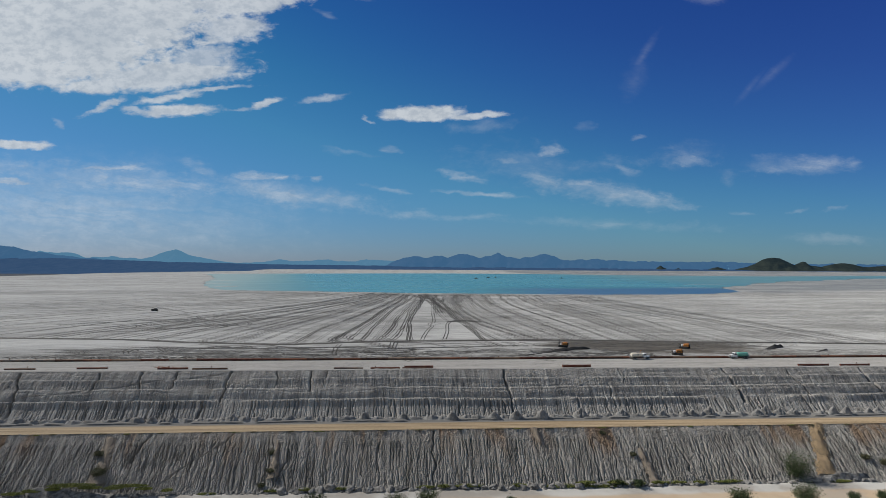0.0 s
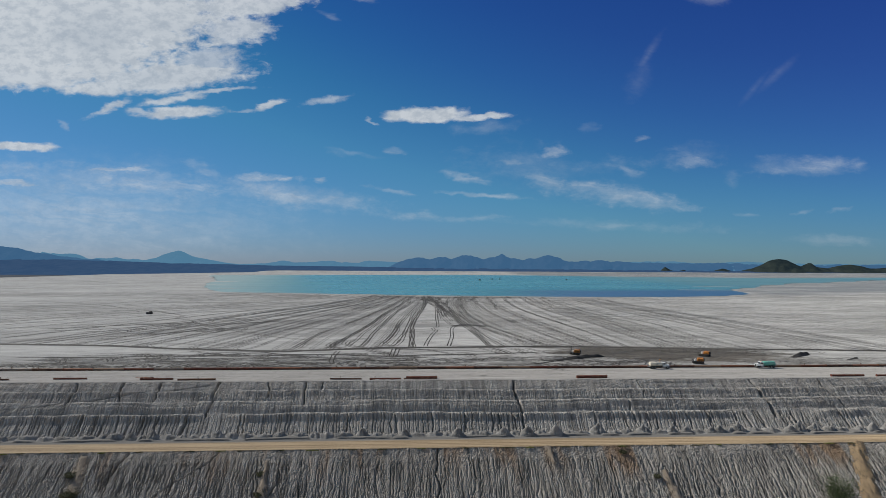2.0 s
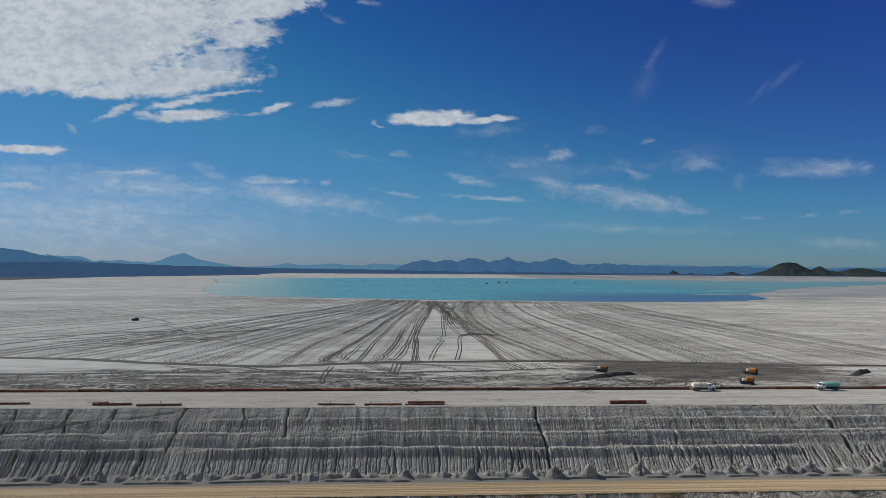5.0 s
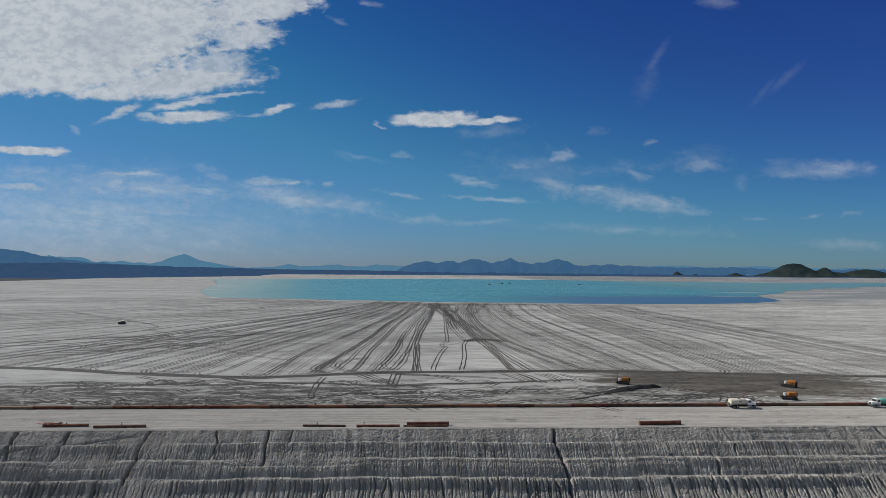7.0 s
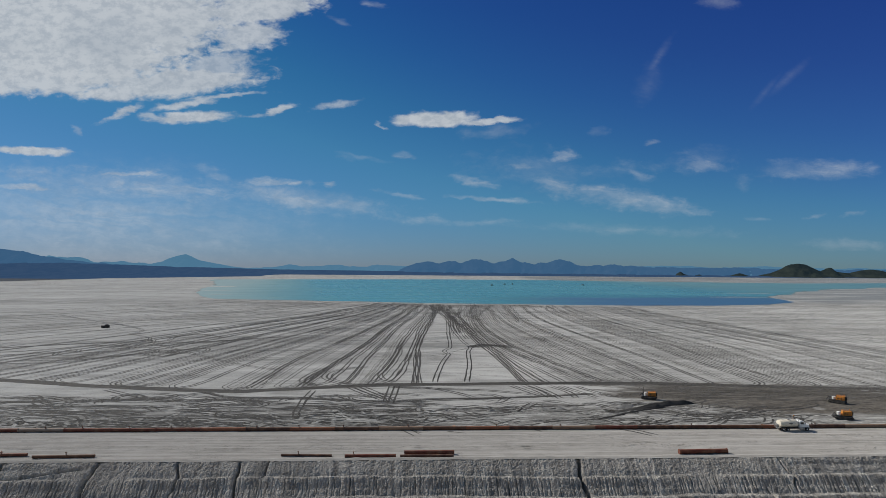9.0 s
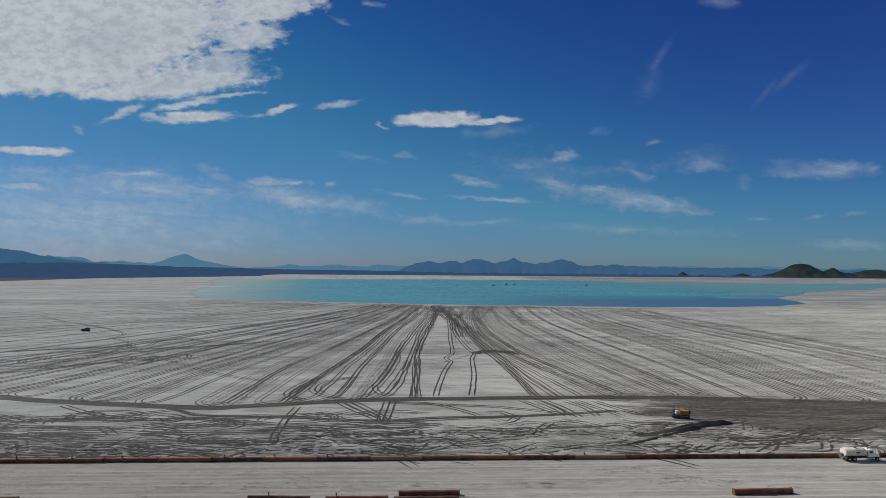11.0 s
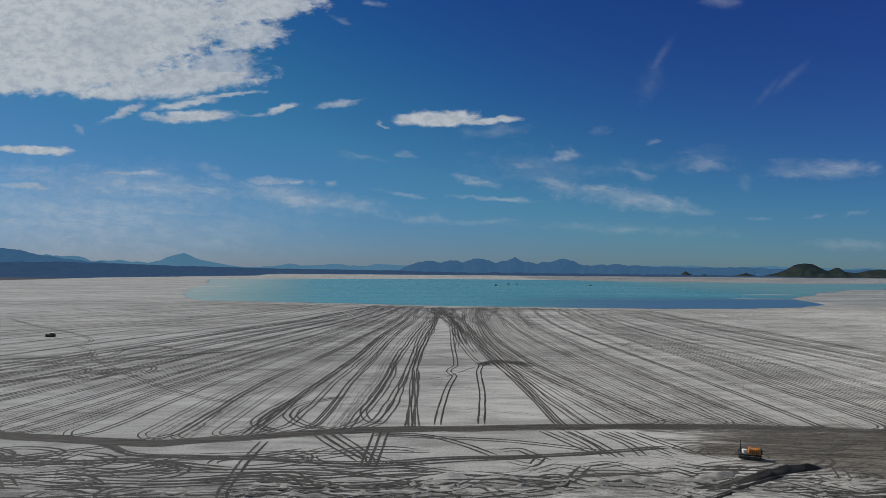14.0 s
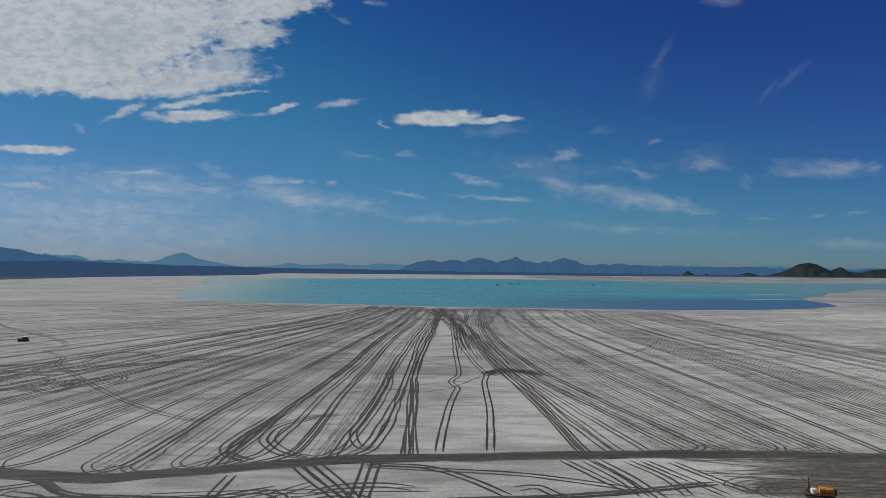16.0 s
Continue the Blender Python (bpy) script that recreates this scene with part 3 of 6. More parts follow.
def near_shore(x):
    return np.interp(x, (-760, -520, -380, -333, -290, -202, -102, 43, 167, 275, 392, 489, 571, 622, 760, 1018, 1445, 2300, 4000),
                     (2420, 1700, 1190, 1075, 1000, 974, 951, 906, 889, 876, 880, 912, 975, 1130, 1290, 1560, 1870, 2400, 2880)) + (14 + 110 * smooth(-np.asarray(x, float), 280, 460) + 90 * smooth(x, 560, 760)) * (fbm(np.asarray(x) * 0.02, 0, 5) - 0.5)


def far_shore(x):
    return np.interp(x, (-760, -690, -300, 123, 600, 900, 1445, 2300, 4000), (2420, 2470, 2610, 2760, 2700, 2520, 2330, 2600, 2980)) + 30 * (fbm(np.asarray(x) * 0.008, 3, 6) - 0.5)


def beach(x, y):
    """Height of the tailings surface."""
    x, y = np.asarray(x, float), np.asarray(y, float)
    close = (1 - smooth(y, 360, 460)) * (1 - smooth(np.abs(x), 140, 200))
    h = 0.35 * (fbm(x * 0.012, y * 0.014, 11, 2) - 0.5) + 0.16 * close * (fbm(x * 0.12, y * 0.16, 12) - 0.5)
    churn = smooth(y, 278.5, 281) * (1 - smooth(y + 3 * (fbm(x * 0.05, 4.0, 17) - 0.5) + 12 * smooth(x, -20, -70), 300, 309))
    grooves = (1 - np.abs(2 * vnoise(x * 0.34 + y * 0.22, y * 0.20 - x * 0.10, 16) - 1)) ** 3
    lumps = fbm(x * 0.16, y * 0.50, 13, 5)
    h = h + churn * (0.55 * np.clip(lumps - 0.46, 0, 1) + 0.45 * grooves * smooth(fbm(x * 0.04, y * 0.08, 18), 0.42, 0.6) + 0.22 * (vnoise(x * 0.8, y * 1.3, 14) - 0.5))
    h = h + 0.55 * np.exp(-((y - 303 - 2.5 * np.sin(x * 0.11)) / 1.3) ** 2) * smooth(x, 2, 8) * (1 - smooth(x, 50, 62)) * vnoise(x * 0.45, 0.0, 19) ** 2 * 2
    deep = np.minimum(y - near_shore(x), far_shore(x) - y)
    h = h - 0.5 * smooth(y, 500, 880) - 4.0 * smooth(deep, 6, 80)
    rim = smooth(y, 3330, 3460)
    h = h + 8.5 * rim
    left = np.interp(y, (0, 2000, 2546, 3500, 5000), (-1250, -1245, -1190, -760, 200))
    out = np.maximum(smooth(left - x, 0, 70), smooth(y, 3540, 3640))
    return h * (1 - out) - 29.5 * out


def spaced(start, fine_to, step, end, growth=1.07):
    """Places from start on, evenly spaced at first and then ever further apart."""
    out = list(np.arange(start, fine_to, step))
    while out[-1] < end:
        step *= growth
        out.append(out[-1] + step)
    return out


ys = np.array(spaced(277.0, 345.0, 0.5, 3700.0, 1.026))
right_x = spaced(0.0, 205.0, 0.66, 4600.0, 1.06)
left_x = [v for v in spaced(0.0, 170.0, 0.66, 1400.0, 1.06)][1:]
xs = np.array([-v for v in left_x[::-1]] + right_x)
X, Y = np.meshgrid(xs, ys)
tagged(new("ground_tailings_beach", grid_mesh("ground_tailings_beach", X, Y, beach(X, Y), TAILINGS)),
       "pale grey dried tailings beach sloping to the pond", "ground", kind="structure")

# crest road, with a low lip along its outer edge
ys = np.array([CREST_Y - 0.02, CREST_Y + 0.5, CREST_Y + 1.0, CREST_Y + 1.6] + list(np.arange(253.2, 277.1, 0.8)) + [277.3, 278.2])
xs = np.concatenate((np.arange(-1320, -240, 12.0), np.arange(-240, 260, 0.8), np.arange(260, 4600, 20.0)))
X, Y = np.meshgrid(xs, ys)
lip = np.exp(-((Y - CREST_Y - 1.0) / 0.7) ** 2) * (0.15 + 0.35 * fbm(X * 0.15, Y * 0.2, 21))
Z = 0.10 + lip + 0.10 * (fbm(X * 0.1, Y * 0.9, 22) - 0.5) + 0.25 * smooth(Y, 256, 252.5) * (fbm(X * 0.5, Y * 1.2, 23) - 0.35)
Z = Z - 0.25 * smooth(Y, 277.2, 278.2)
tagged(new("road_crest", grid_mesh("road_crest", X, Y, Z, CREST)), "pale graded gravel road along the dam crest", "road", kind="structure")


def gully(X, S, x0, lean, width, deep, s0=0.0, s1=1.0, seed=0):
    """A washed-out gully down a slope: its depth over the grid."""
    S = S[:, :1]
    mid = x0 + lean * S + 3.2 * (fbm(S * 5.0, x0, seed, 5) - 0.5)
    width = width * (0.15 + 0.30 * fbm(S * 9.0, x0 + 3, seed))
    run = smooth(S, s0 - 0.02, s0 + 0.05) * (1 - smooth(S, s1 - 0.12, s1))
    return deep * run * np.exp(-np.abs((X - mid) / width) ** 1.6)


def rills(X, S, spacing, seed, wander=1.0):
    """Furrows washed down a slope side by side, each with its own start, depth and wander: 0 between them to 1 in their beds."""
    w = X * (1 + 0.028 * S) / spacing + 0.5 * wander * (fbm(X * 0.12, S * 2.0, seed, 3) - 0.5)
    out = np.zeros_like(w)
    for step in (-1, 0, 1):
        own = np.floor(w) + step
        mid = own + 0.5 + 0.75 * (lattice(own, 0 * own, seed + 1) - 0.5) + wander * (0.55 * (vnoise(own * 3.7, S * 7.0, seed + 2) - 0.5) + 0.30 * (vnoise(own * 5.3, S * 26.0, seed + 3) - 0.5))
        deep = 0.25 + 0.75 * lattice(own, 0 * own + 1, seed + 1)
        begin = 0.35 * lattice(own, 0 * own + 2, seed + 1) ** 2
        wide = 0.13 + 0.13 * lattice(own, 0 * own + 3, seed + 1)
        bed = deep * smooth(S, begin, begin + 0.10) * (0.55 + 0.9 * vnoise(own * 2.9, S * 11.0, seed + 4)) * np.clip(1 - np.abs(w - mid) / wide, 0, 1) ** 0.8
        out = np.maximum(out, bed)
    return out


# upper embankment face: four lifts with small ledges, rills and gullies
xs = np.concatenate((np.arange(-1320, -230, 20.0), np.arange(-230, -130, 0.3), np.arange(-130, 165, 0.17), np.arange(165, 260, 0.3), np.arange(260, 4600, 60.0)))
S = np.linspace(0, 1, 150)[:, None] * np.ones_like(xs)[None]
X = np.ones_like(S) * xs
wob = 0.05 * (fbm(X * 0.02, 0.3, 31) - 0.5) + 0.025 * (fbm(X * 0.15, 0.7, 32) - 0.5)
flat = np.zeros_like(S)
for at, wide in ((0.17, 0.050), (0.37, 0.075), (0.47, 0.040), (0.60, 0.080)):
    here = at + wob * (1.0 + at)
    keep = smooth(fbm(X * 0.03, at * 9, 33), 0.30, 0.45)
    flat = flat + keep * wide * np.clip((S - here) / wide, 0, 1) - keep * wide * smooth(S, here + wide, here + wide + 0.09)
    flat = flat - 0.3 * keep * wide * (smooth(S, here - 0.06, here) - smooth(S, here, here + 0.3 * wide))
Y = CREST_Y + (BENCH_IN - CREST_Y) * S
Z = 0.1 + (BENCH_Z - 0.1) * (S - flat)
part_s = smooth(S, 0.03, 0.08) * (1 - smooth(S, 0.93, 1.0))
band = smooth(S, 0.19, 0.24) * (1 - smooth(S, 0.35, 0.38)) + 0.7 * smooth(S, 0.43, 0.46) * (1 - smooth(S, 0.57, 0.60))
cut = part_s * ((0.05 + 0.36 * band) * rills(X, S, 0.80, 35, 1.0) + 0.72 * smooth(S, 0.63, 0.69) * rills(X, S, 1.15, 36, 0.8)) * (0.45 + 1.1 * fbm(X * 0.08, S * 3, 37))
for k, (x0, lean, width, deep) in enumerate(((-151, 7, 1.0, 2.4), (-120, 0, 0.9, 1.9), (-103, 0, 0.9, 1.7), (-90, 0, 0.8, 1.5), (-69, 1, 1.1, 2.3), (-50, 0, 0.7, 1.4), (-37, 1, 0.9, 1.9),
                                             (-30, 0, 0.6, 1.2), (42.7, 1, 1.1, 2.4), (137, 3, 1.2, 2.4), (199, 2, 1.2, 2.0), (92, 1, 0.6, 1.0), (166, 2, 0.6, 1.2), (84, 2, 0.7, 1.2))):
    a, b = ((0, 0.95), (0, 0.5), (0, 0.4), (0, 0.4), (0, 0.7), (0, 0.4), (0, 0.5), (0, 0.25), (0, 1), (0, 0.8), (0, 0.9), (0, 0.4), (0.05, 1), (0.3, 1))[k]
    cut = cut + gully(X, S, x0, lean, width, deep, a, b, 40 + k)
for k in range(46):
    x0 = -220 + 470 * vnoise(k * 3.7, 9.1, 41)
    cut = cut + gully(X, S, float(x0), 0.0, 0.7, 1.2, 0.64, 1.0, 60 + k)
paths = np.exp(-((S - (0.05 + (-70 - X) / 150.0)) / 0.010) ** 2) * (X < -72) * (X > -205)   # a slanting track up the face
cut = cut + 0.55 * paths
rough = 0.16 * (fbm(X * 1.7, S * 36, 38, 3) - 0.5) + 0.22 * (fbm(X * 3.8, S * 90, 48, 2) - 0.5) + 0.10 * (1 - np.abs(2 * fbm(X * 0.7, S * 14, 34, 4) - 1)) ** 3 + 0.9 * (fbm(X * 0.035, S * 1.5, 39) - 0.5) * part_s
Y = Y + 0.555 * (cut - rough)
Z = Z - 0.83 * (cut - rough)
tagged(new("embankment_upper", grid_mesh("embankment_upper", X, Y, Z, SLOPE_UP, False)), "grey eroded upper dam face with ledges and gullies", "embankment", kind="structure")

# bench with its road
ys = np.concatenate((np.arange(BENCH_OUT - 0.2, 223.0, 0.5), np.arange(223.0, 226.4, 0.14), np.arange(226.5, 231.5, 0.5)))
xs = np.concatenate((np.arange(-1320, -230, 12.0), np.arange(-230, 260, 0.8), np.arange(260, 4600, 20.0)))
X, Y = np.meshgrid(xs, ys)
Z = BENCH_Z + 0.16 * (fbm(X * 0.02, Y * 1.3, 51) - 0.5) + smooth(Y, 223.5, 226.0) * (0.15 + 0.5 * (fbm(X * 0.18, Y * 0.5, 52) - 0.3))
ledge = 224.9 + 1.6 * (fbm(X * 0.07, 2.0, 54) - 0.5)
Z = Z + 0.45 * smooth(Y, ledge, ledge + 0.25) * (1 - smooth(Y, 227.5, 230.5)) * smooth(vnoise(X * 0.27, 0.0, 55), 0.36, 0.46)
Z = Z + 0.35 * np.exp(-((Y - BENCH_OUT - 0.7) / 0.6) ** 2) * fbm(X * 0.3, Y * 0.3, 53)
tagged(new("road_bench", grid_mesh("road_bench", X, Y, Z, BENCH)), "tan dirt road on the dam bench with wheel streaks", "road", kind="structure")

# lower embankment face: deep close rills
xs = np.concatenate((np.arange(-1320, -190, 20.0), np.arange(-190, 220, 0.15), np.arange(220, 4600, 60.0)))
S = np.linspace(0, 1, 100)[:, None] * np.ones_like(xs)[None]
X = np.ones_like(S) * xs
Y = BENCH_OUT + (TOE_Y - BENCH_OUT) * S
Z = BENCH_Z + (TOE_Z - BENCH_Z) * S
run = (0.12 + 0.88 * smooth(S + 0.10 * (fbm(X * 0.06, 1.0, 72) - 0.5), 0.14, 0.22)) * smooth(S, 0.0, 0.05) * (1 - 0.6 * smooth(S, 0.88, 1.0))
cut = run * (0.95 * rills(X, S, 1.3, 71, 1.5) + 0.55 * rills(X, S, 0.85, 73, 1.8)) * (0.15 + 1.5 * fbm(X * 0.14, S * 4.5, 74))
for k, (x0, ln, width, deep, a, b) in enumerate(((-56, -24, 0.7, 1.5, 0.05, 0.9), (-86, -6, 0.9, 1.6, 0.0, 0.55), (11, 0, 0.8, 1.4, 0, 1), (66, 17, 0.6, 1.4, 0.15, 1), (163, 8, 1.0, 1.6, 0.1, 0.9), (-35, -6, 0.8, 1.3, 0.3, 0.9), (95, 4, 0.8, 1.2, 0.3, 1), (-130, -12, 0.8, 1.3, 0.1, 1))):
    cut = cut + gully(X, S, x0, ln, width, deep, a, b, 80 + k)
rough = 0.34 * (fbm(X * 1.5, S * 36, 75, 3) - 0.5) + 0.40 * (fbm(X * 4.1, S * 90, 78, 2) - 0.5) + 1.3 * (fbm(X * 0.03, S * 1.2, 76) - 0.5) * smooth(S, 0, 0.1)
Y = Y + 0.55 * (cut - rough) + 0.5 * (fbm(X * 0.4, 0.0, 77) - 0.5) * (1 - smooth(S, 0, 0.1))
Z = Z - 0.83 * (cut - rough)
tagged(new("embankment_lower", grid_mesh("embankment_lower", X, Y, Z, SLOPE_LOW, False)), "grey deeply rilled lower dam face with rusty stains", "embankment", kind="structure")

# desert ground: one sheet to the horizon, rising to the foot of the mountains
ys = np.concatenate((np.linspace(-2500, 120, 24), np.arange(124, 200, 1.0), np.linspace(205, 3300, 40), np.linspace(3340, 4880, 70)))
xs = np.concatenate((np.linspace(-4800, -260, 70), np.arange(-250, 260, 3.0), np.linspace(270, 5200, 80)))
X, Y = np.meshgrid(xs, ys)
Z = TOE_Z + 0.5 * (fbm(X * 0.05, Y * 0.07, 91) - 0.5) * smooth(Y, 120, 130) + 0.5 * np.exp(-((Y - 191.5) / 2.2) ** 2) * fbm(X * 0.2, Y * 0.2, 92)
Z = Z - 1.5 * smooth(Y, 196, 205)
tagged(new("ground_desert", grid_mesh("ground_desert", X, Y, Z, DESERT)), "pale desert floor reaching to the mountains", "ground", kind="structure")

# pond
xs = np.concatenate((np.arange(-752, -360, 8.0), np.arange(-360, 700, 2.5), np.arange(700, 4200, 25.0)))
V = np.linspace(0, 1, 14)[:, None] * np.ones_like(xs)[None]
X = np.ones_like(V) * xs
Y = near_shore(X) + (far_shore(X) - near_shore(X)) * V
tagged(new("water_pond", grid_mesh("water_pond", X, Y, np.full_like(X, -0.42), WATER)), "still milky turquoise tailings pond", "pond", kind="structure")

# sand bars in the shallow end of the pond
def bar(x, y, lx, ly, seed):
    bm = bmesh.new()
    ring = []
    for k in range(48):
        a = 2 * math.pi * k / 48
        r = 0.75 + 0.5 * float(fbm(math.cos(a) * 1.5 + seed, math.sin(a) * 1.5, seed))
        ring.append(bm.verts.new((x + lx * r * math.cos(a), y + ly * r * math.sin(a), -0.44)))
    top = [bm.verts.new((x + (v.co.x - x) * 0.8, y + (v.co.y - y) * 0.8, -0.32)) for v in ring]
    for k in range(48):
        bm.faces.new((ring[k], ring[(k + 1) % 48], top[(k + 1) % 48], top[k]))
    bm.faces.new(top)
    return tagged(part("sand_bar", bm, TAILINGS), "low pale sand bar in the pond shallows", "sand bar", "sand bars in the pond")


for k, row in enumerate(((575, 1135, 60, 9), (690, 1320, 60, 10), (-400, 1330, 40, 14), (-330, 1150, 26, 9), (-470, 1560, 60, 24))):
    bar(*row, k)

# ---------------------------------------------------------------- mountains of the distance
HEAD8 = radians(3.9 - 1.12)
F8, R8 = Vector((math.sin(HEAD8), math.cos(HEAD8), 0)), Vector((math.cos(HEAD8), -math.sin(HEAD8), 0))
EYE8 = Vector((3.1, 94.3, 45.1))
LENS = 1063.5


def ridge(name, far, deep, line, mat, seed, label, jag=1.0, spurs=1.0):
    """A mountain range: its skyline by bearing and height, its flanks with spurs falling to the plain in front."""
    bx = [p[0] for p in line]
    cols = np.linspace(bx[0], bx[-1], int((bx[-1] - bx[0]) / 2.2))
    sky_y = np.interp(cols, bx, [p[1] for p in line]) + jag * (3.4 * (fbm(cols * 0.06, seed, seed, 5) - 0.5) - 1.3 * (1 - np.abs(2 * fbm(cols * 0.11, seed + 2, seed, 4) - 1)) + 1.0)
    top = 45.1 + far * (475.7 - sky_y) / LENS
    rows = 20
    X, Y, Z = np.zeros((rows, len(cols))), np.zeros((rows, len(cols))), np.zeros((rows, len(cols)))
    for j in range(rows):
        s = j / (rows - 1)                      # 0 crest, 1 foot
        d = far - deep * s
        u = (cols - 784) / LENS * far
        fall = (1 - s) ** 1.6
        spur = 1 - spurs * 0.55 * np.abs(2 * fbm(cols * 0.055 + 3 * s, s * 2.6 + seed, seed + 9, 5) - 1) * 4 * s * (1 - s)
        X[j] = EYE8.x + F8.x * d + R8.x * u
        Y[j] = EYE8.y + F8.y * d + R8.y * u
        Z[j] = -30 + (top + 30) * fall * spur
    return tagged(new(name, grid_mesh(name, X[::-1], Y[::-1], Z[::-1], mat)), label, "mountains", kind="structure")


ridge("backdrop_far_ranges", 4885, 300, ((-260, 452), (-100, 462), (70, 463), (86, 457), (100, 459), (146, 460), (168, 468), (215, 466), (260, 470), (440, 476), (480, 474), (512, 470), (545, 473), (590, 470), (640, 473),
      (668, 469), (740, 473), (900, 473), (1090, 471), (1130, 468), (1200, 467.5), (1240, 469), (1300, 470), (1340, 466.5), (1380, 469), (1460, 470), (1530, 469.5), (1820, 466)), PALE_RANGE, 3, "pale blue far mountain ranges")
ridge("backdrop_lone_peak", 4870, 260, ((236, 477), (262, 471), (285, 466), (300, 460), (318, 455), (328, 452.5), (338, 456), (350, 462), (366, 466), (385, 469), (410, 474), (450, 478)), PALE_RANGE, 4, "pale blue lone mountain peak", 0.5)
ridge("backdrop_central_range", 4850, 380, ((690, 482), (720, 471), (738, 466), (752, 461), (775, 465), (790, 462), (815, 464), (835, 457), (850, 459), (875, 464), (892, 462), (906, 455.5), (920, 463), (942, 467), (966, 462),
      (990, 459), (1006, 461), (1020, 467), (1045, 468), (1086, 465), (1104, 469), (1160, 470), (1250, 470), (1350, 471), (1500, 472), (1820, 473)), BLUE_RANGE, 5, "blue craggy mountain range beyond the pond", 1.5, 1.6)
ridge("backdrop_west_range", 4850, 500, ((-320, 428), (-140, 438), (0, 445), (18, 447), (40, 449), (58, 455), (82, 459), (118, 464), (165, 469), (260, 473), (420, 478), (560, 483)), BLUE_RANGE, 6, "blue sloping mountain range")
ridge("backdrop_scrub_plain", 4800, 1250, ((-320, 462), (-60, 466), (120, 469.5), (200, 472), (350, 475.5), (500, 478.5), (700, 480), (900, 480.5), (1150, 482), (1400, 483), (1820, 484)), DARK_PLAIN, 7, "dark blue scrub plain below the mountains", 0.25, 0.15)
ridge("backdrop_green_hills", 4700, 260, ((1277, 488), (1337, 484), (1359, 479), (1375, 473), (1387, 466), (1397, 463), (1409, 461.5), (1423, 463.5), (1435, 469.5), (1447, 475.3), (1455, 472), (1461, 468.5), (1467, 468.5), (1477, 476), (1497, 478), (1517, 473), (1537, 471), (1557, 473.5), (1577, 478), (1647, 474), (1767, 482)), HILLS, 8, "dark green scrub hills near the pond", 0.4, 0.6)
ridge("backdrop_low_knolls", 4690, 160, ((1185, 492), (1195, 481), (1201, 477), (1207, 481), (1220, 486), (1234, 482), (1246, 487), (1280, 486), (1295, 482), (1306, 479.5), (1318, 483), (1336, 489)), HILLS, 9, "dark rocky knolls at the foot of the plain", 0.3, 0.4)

# ---------------------------------------------------------------- pipeline along the crest
rng = random.Random(7)
SEG = 12.2
pipe_line = thing("slurry_pipeline", pose(0, PIPE_Y, 0), "rusty red steel slurry pipeline lying beside the crest road", "pipeline")


def pipe_mesh(r, length, flange=True):
    bm = bmesh.new()
    h = length / 2
    lathe(bm, ((-h + 0.02, r - 0.03), (-h + 0.02, r), (h - 0.02, r), (h - 0.02, r - 0.03)), 20)
    if flange:
        for x in (-h + 0.03, h - 0.17):
            lathe(bm, ((x, r - 0.01), (x, r + 0.09), (x + 0.14, r + 0.09), (x + 0.14, r - 0.01)), 20)
    return bm


protos = [part("pipe_segment", pipe_mesh(0.5, SEG), mat, pipe_line) for mat in RUST]
sleeper_bm = bmesh.new()
box(sleeper_bm, 0, 0, 0, 0.3, 1.1, 0.18, 0.03)
sleeper = part("sleeper", sleeper_bm, SKID, pipe_line)
valve_bm = bmesh.new()
rod(valve_bm, (0, 0, 0), (0, 0, 0.35), 0.12)
rod(valve_bm, (0, 0, 0.35), (0, 0, 0.42), 0.22)
box(valve_bm, 0, 0, 0.5, 0.3, 0.12, 0.12, 0.02)
valve = part("vent_valve", valve_bm, RUST[1], pipe_line)
first = [True] * len(protos)
for k in range(-34, 35):
    pick = rng.choices(range(6), (3, 3, 5, 5 if k < 6 else 2, 4 if k < 2 else 1, 2))[0]
    at = Matrix.Translation((k * SEG, 0.06 * math.sin(k * 1.3) + rng.uniform(-0.05, 0.05), 0.60)) @ Matrix.Rotation(rng.uniform(0, 6), 4, "X")
    ob = protos[pick] if first[pick] else protos[pick].copy()
    if not first[pick]:
        scene.collection.objects.link(ob)
    first[pick] = False
    ob.matrix_basis = at
    for n, dx in enumerate((-4.2, 0.2, 4.4)):
        sl = sleeper if k == -34 and n == 0 else sleeper.copy()
        if sl is not sleeper:
            scene.collection.objects.link(sl)
        sl.matrix_basis = Matrix.Translation((k * SEG + dx, 0, 0.06))
    if rng.random() < 0.55:
        v = valve.copy()
        scene.collection.objects.link(v)
        v.matrix_basis = Matrix.Translation((k * SEG + rng.uniform(-4, 4), 0, 1.06))
valve.matrix_basis = Matrix.Translation((2.0, 0, 1.06))

# loose pipes along the outer edge of the crest road
LOOSE = [  # x, y, length, radius, colour, turn, stub along the pipe or None
    (-155.0, 257.0, 12.0, 0.30, 1, 1.0, 3.0), (-127.0, 257.9, 12.2, 0.33, 0, 0.0, None), (-94.0, 256.0, 12.2, 0.36, 0, 1.6, None), (-78.6, 254.6, 14.0, 0.36, 1, 2.2, 0.5),
    (-22.0, 254.4, 12.2, 0.28, 5, -3.0, -2.0), (-6.7, 253.3, 12.2, 0.38, 0, 0.0, -4.0), (6.8, 252.9, 12.8, 0.36, 5, 0.0, None), (7.4, 255.4, 12.2, 0.48, 0, 0.6, None),
    (75.0, 254.4, 12.4, 0.55, 0, 2.0, None), (181.3, 254.5, 14.0, 0.42, 0, 0.0, None), (200.0, 253.9, 13.6, 0.42, 0, 0.5, 1.0),
]
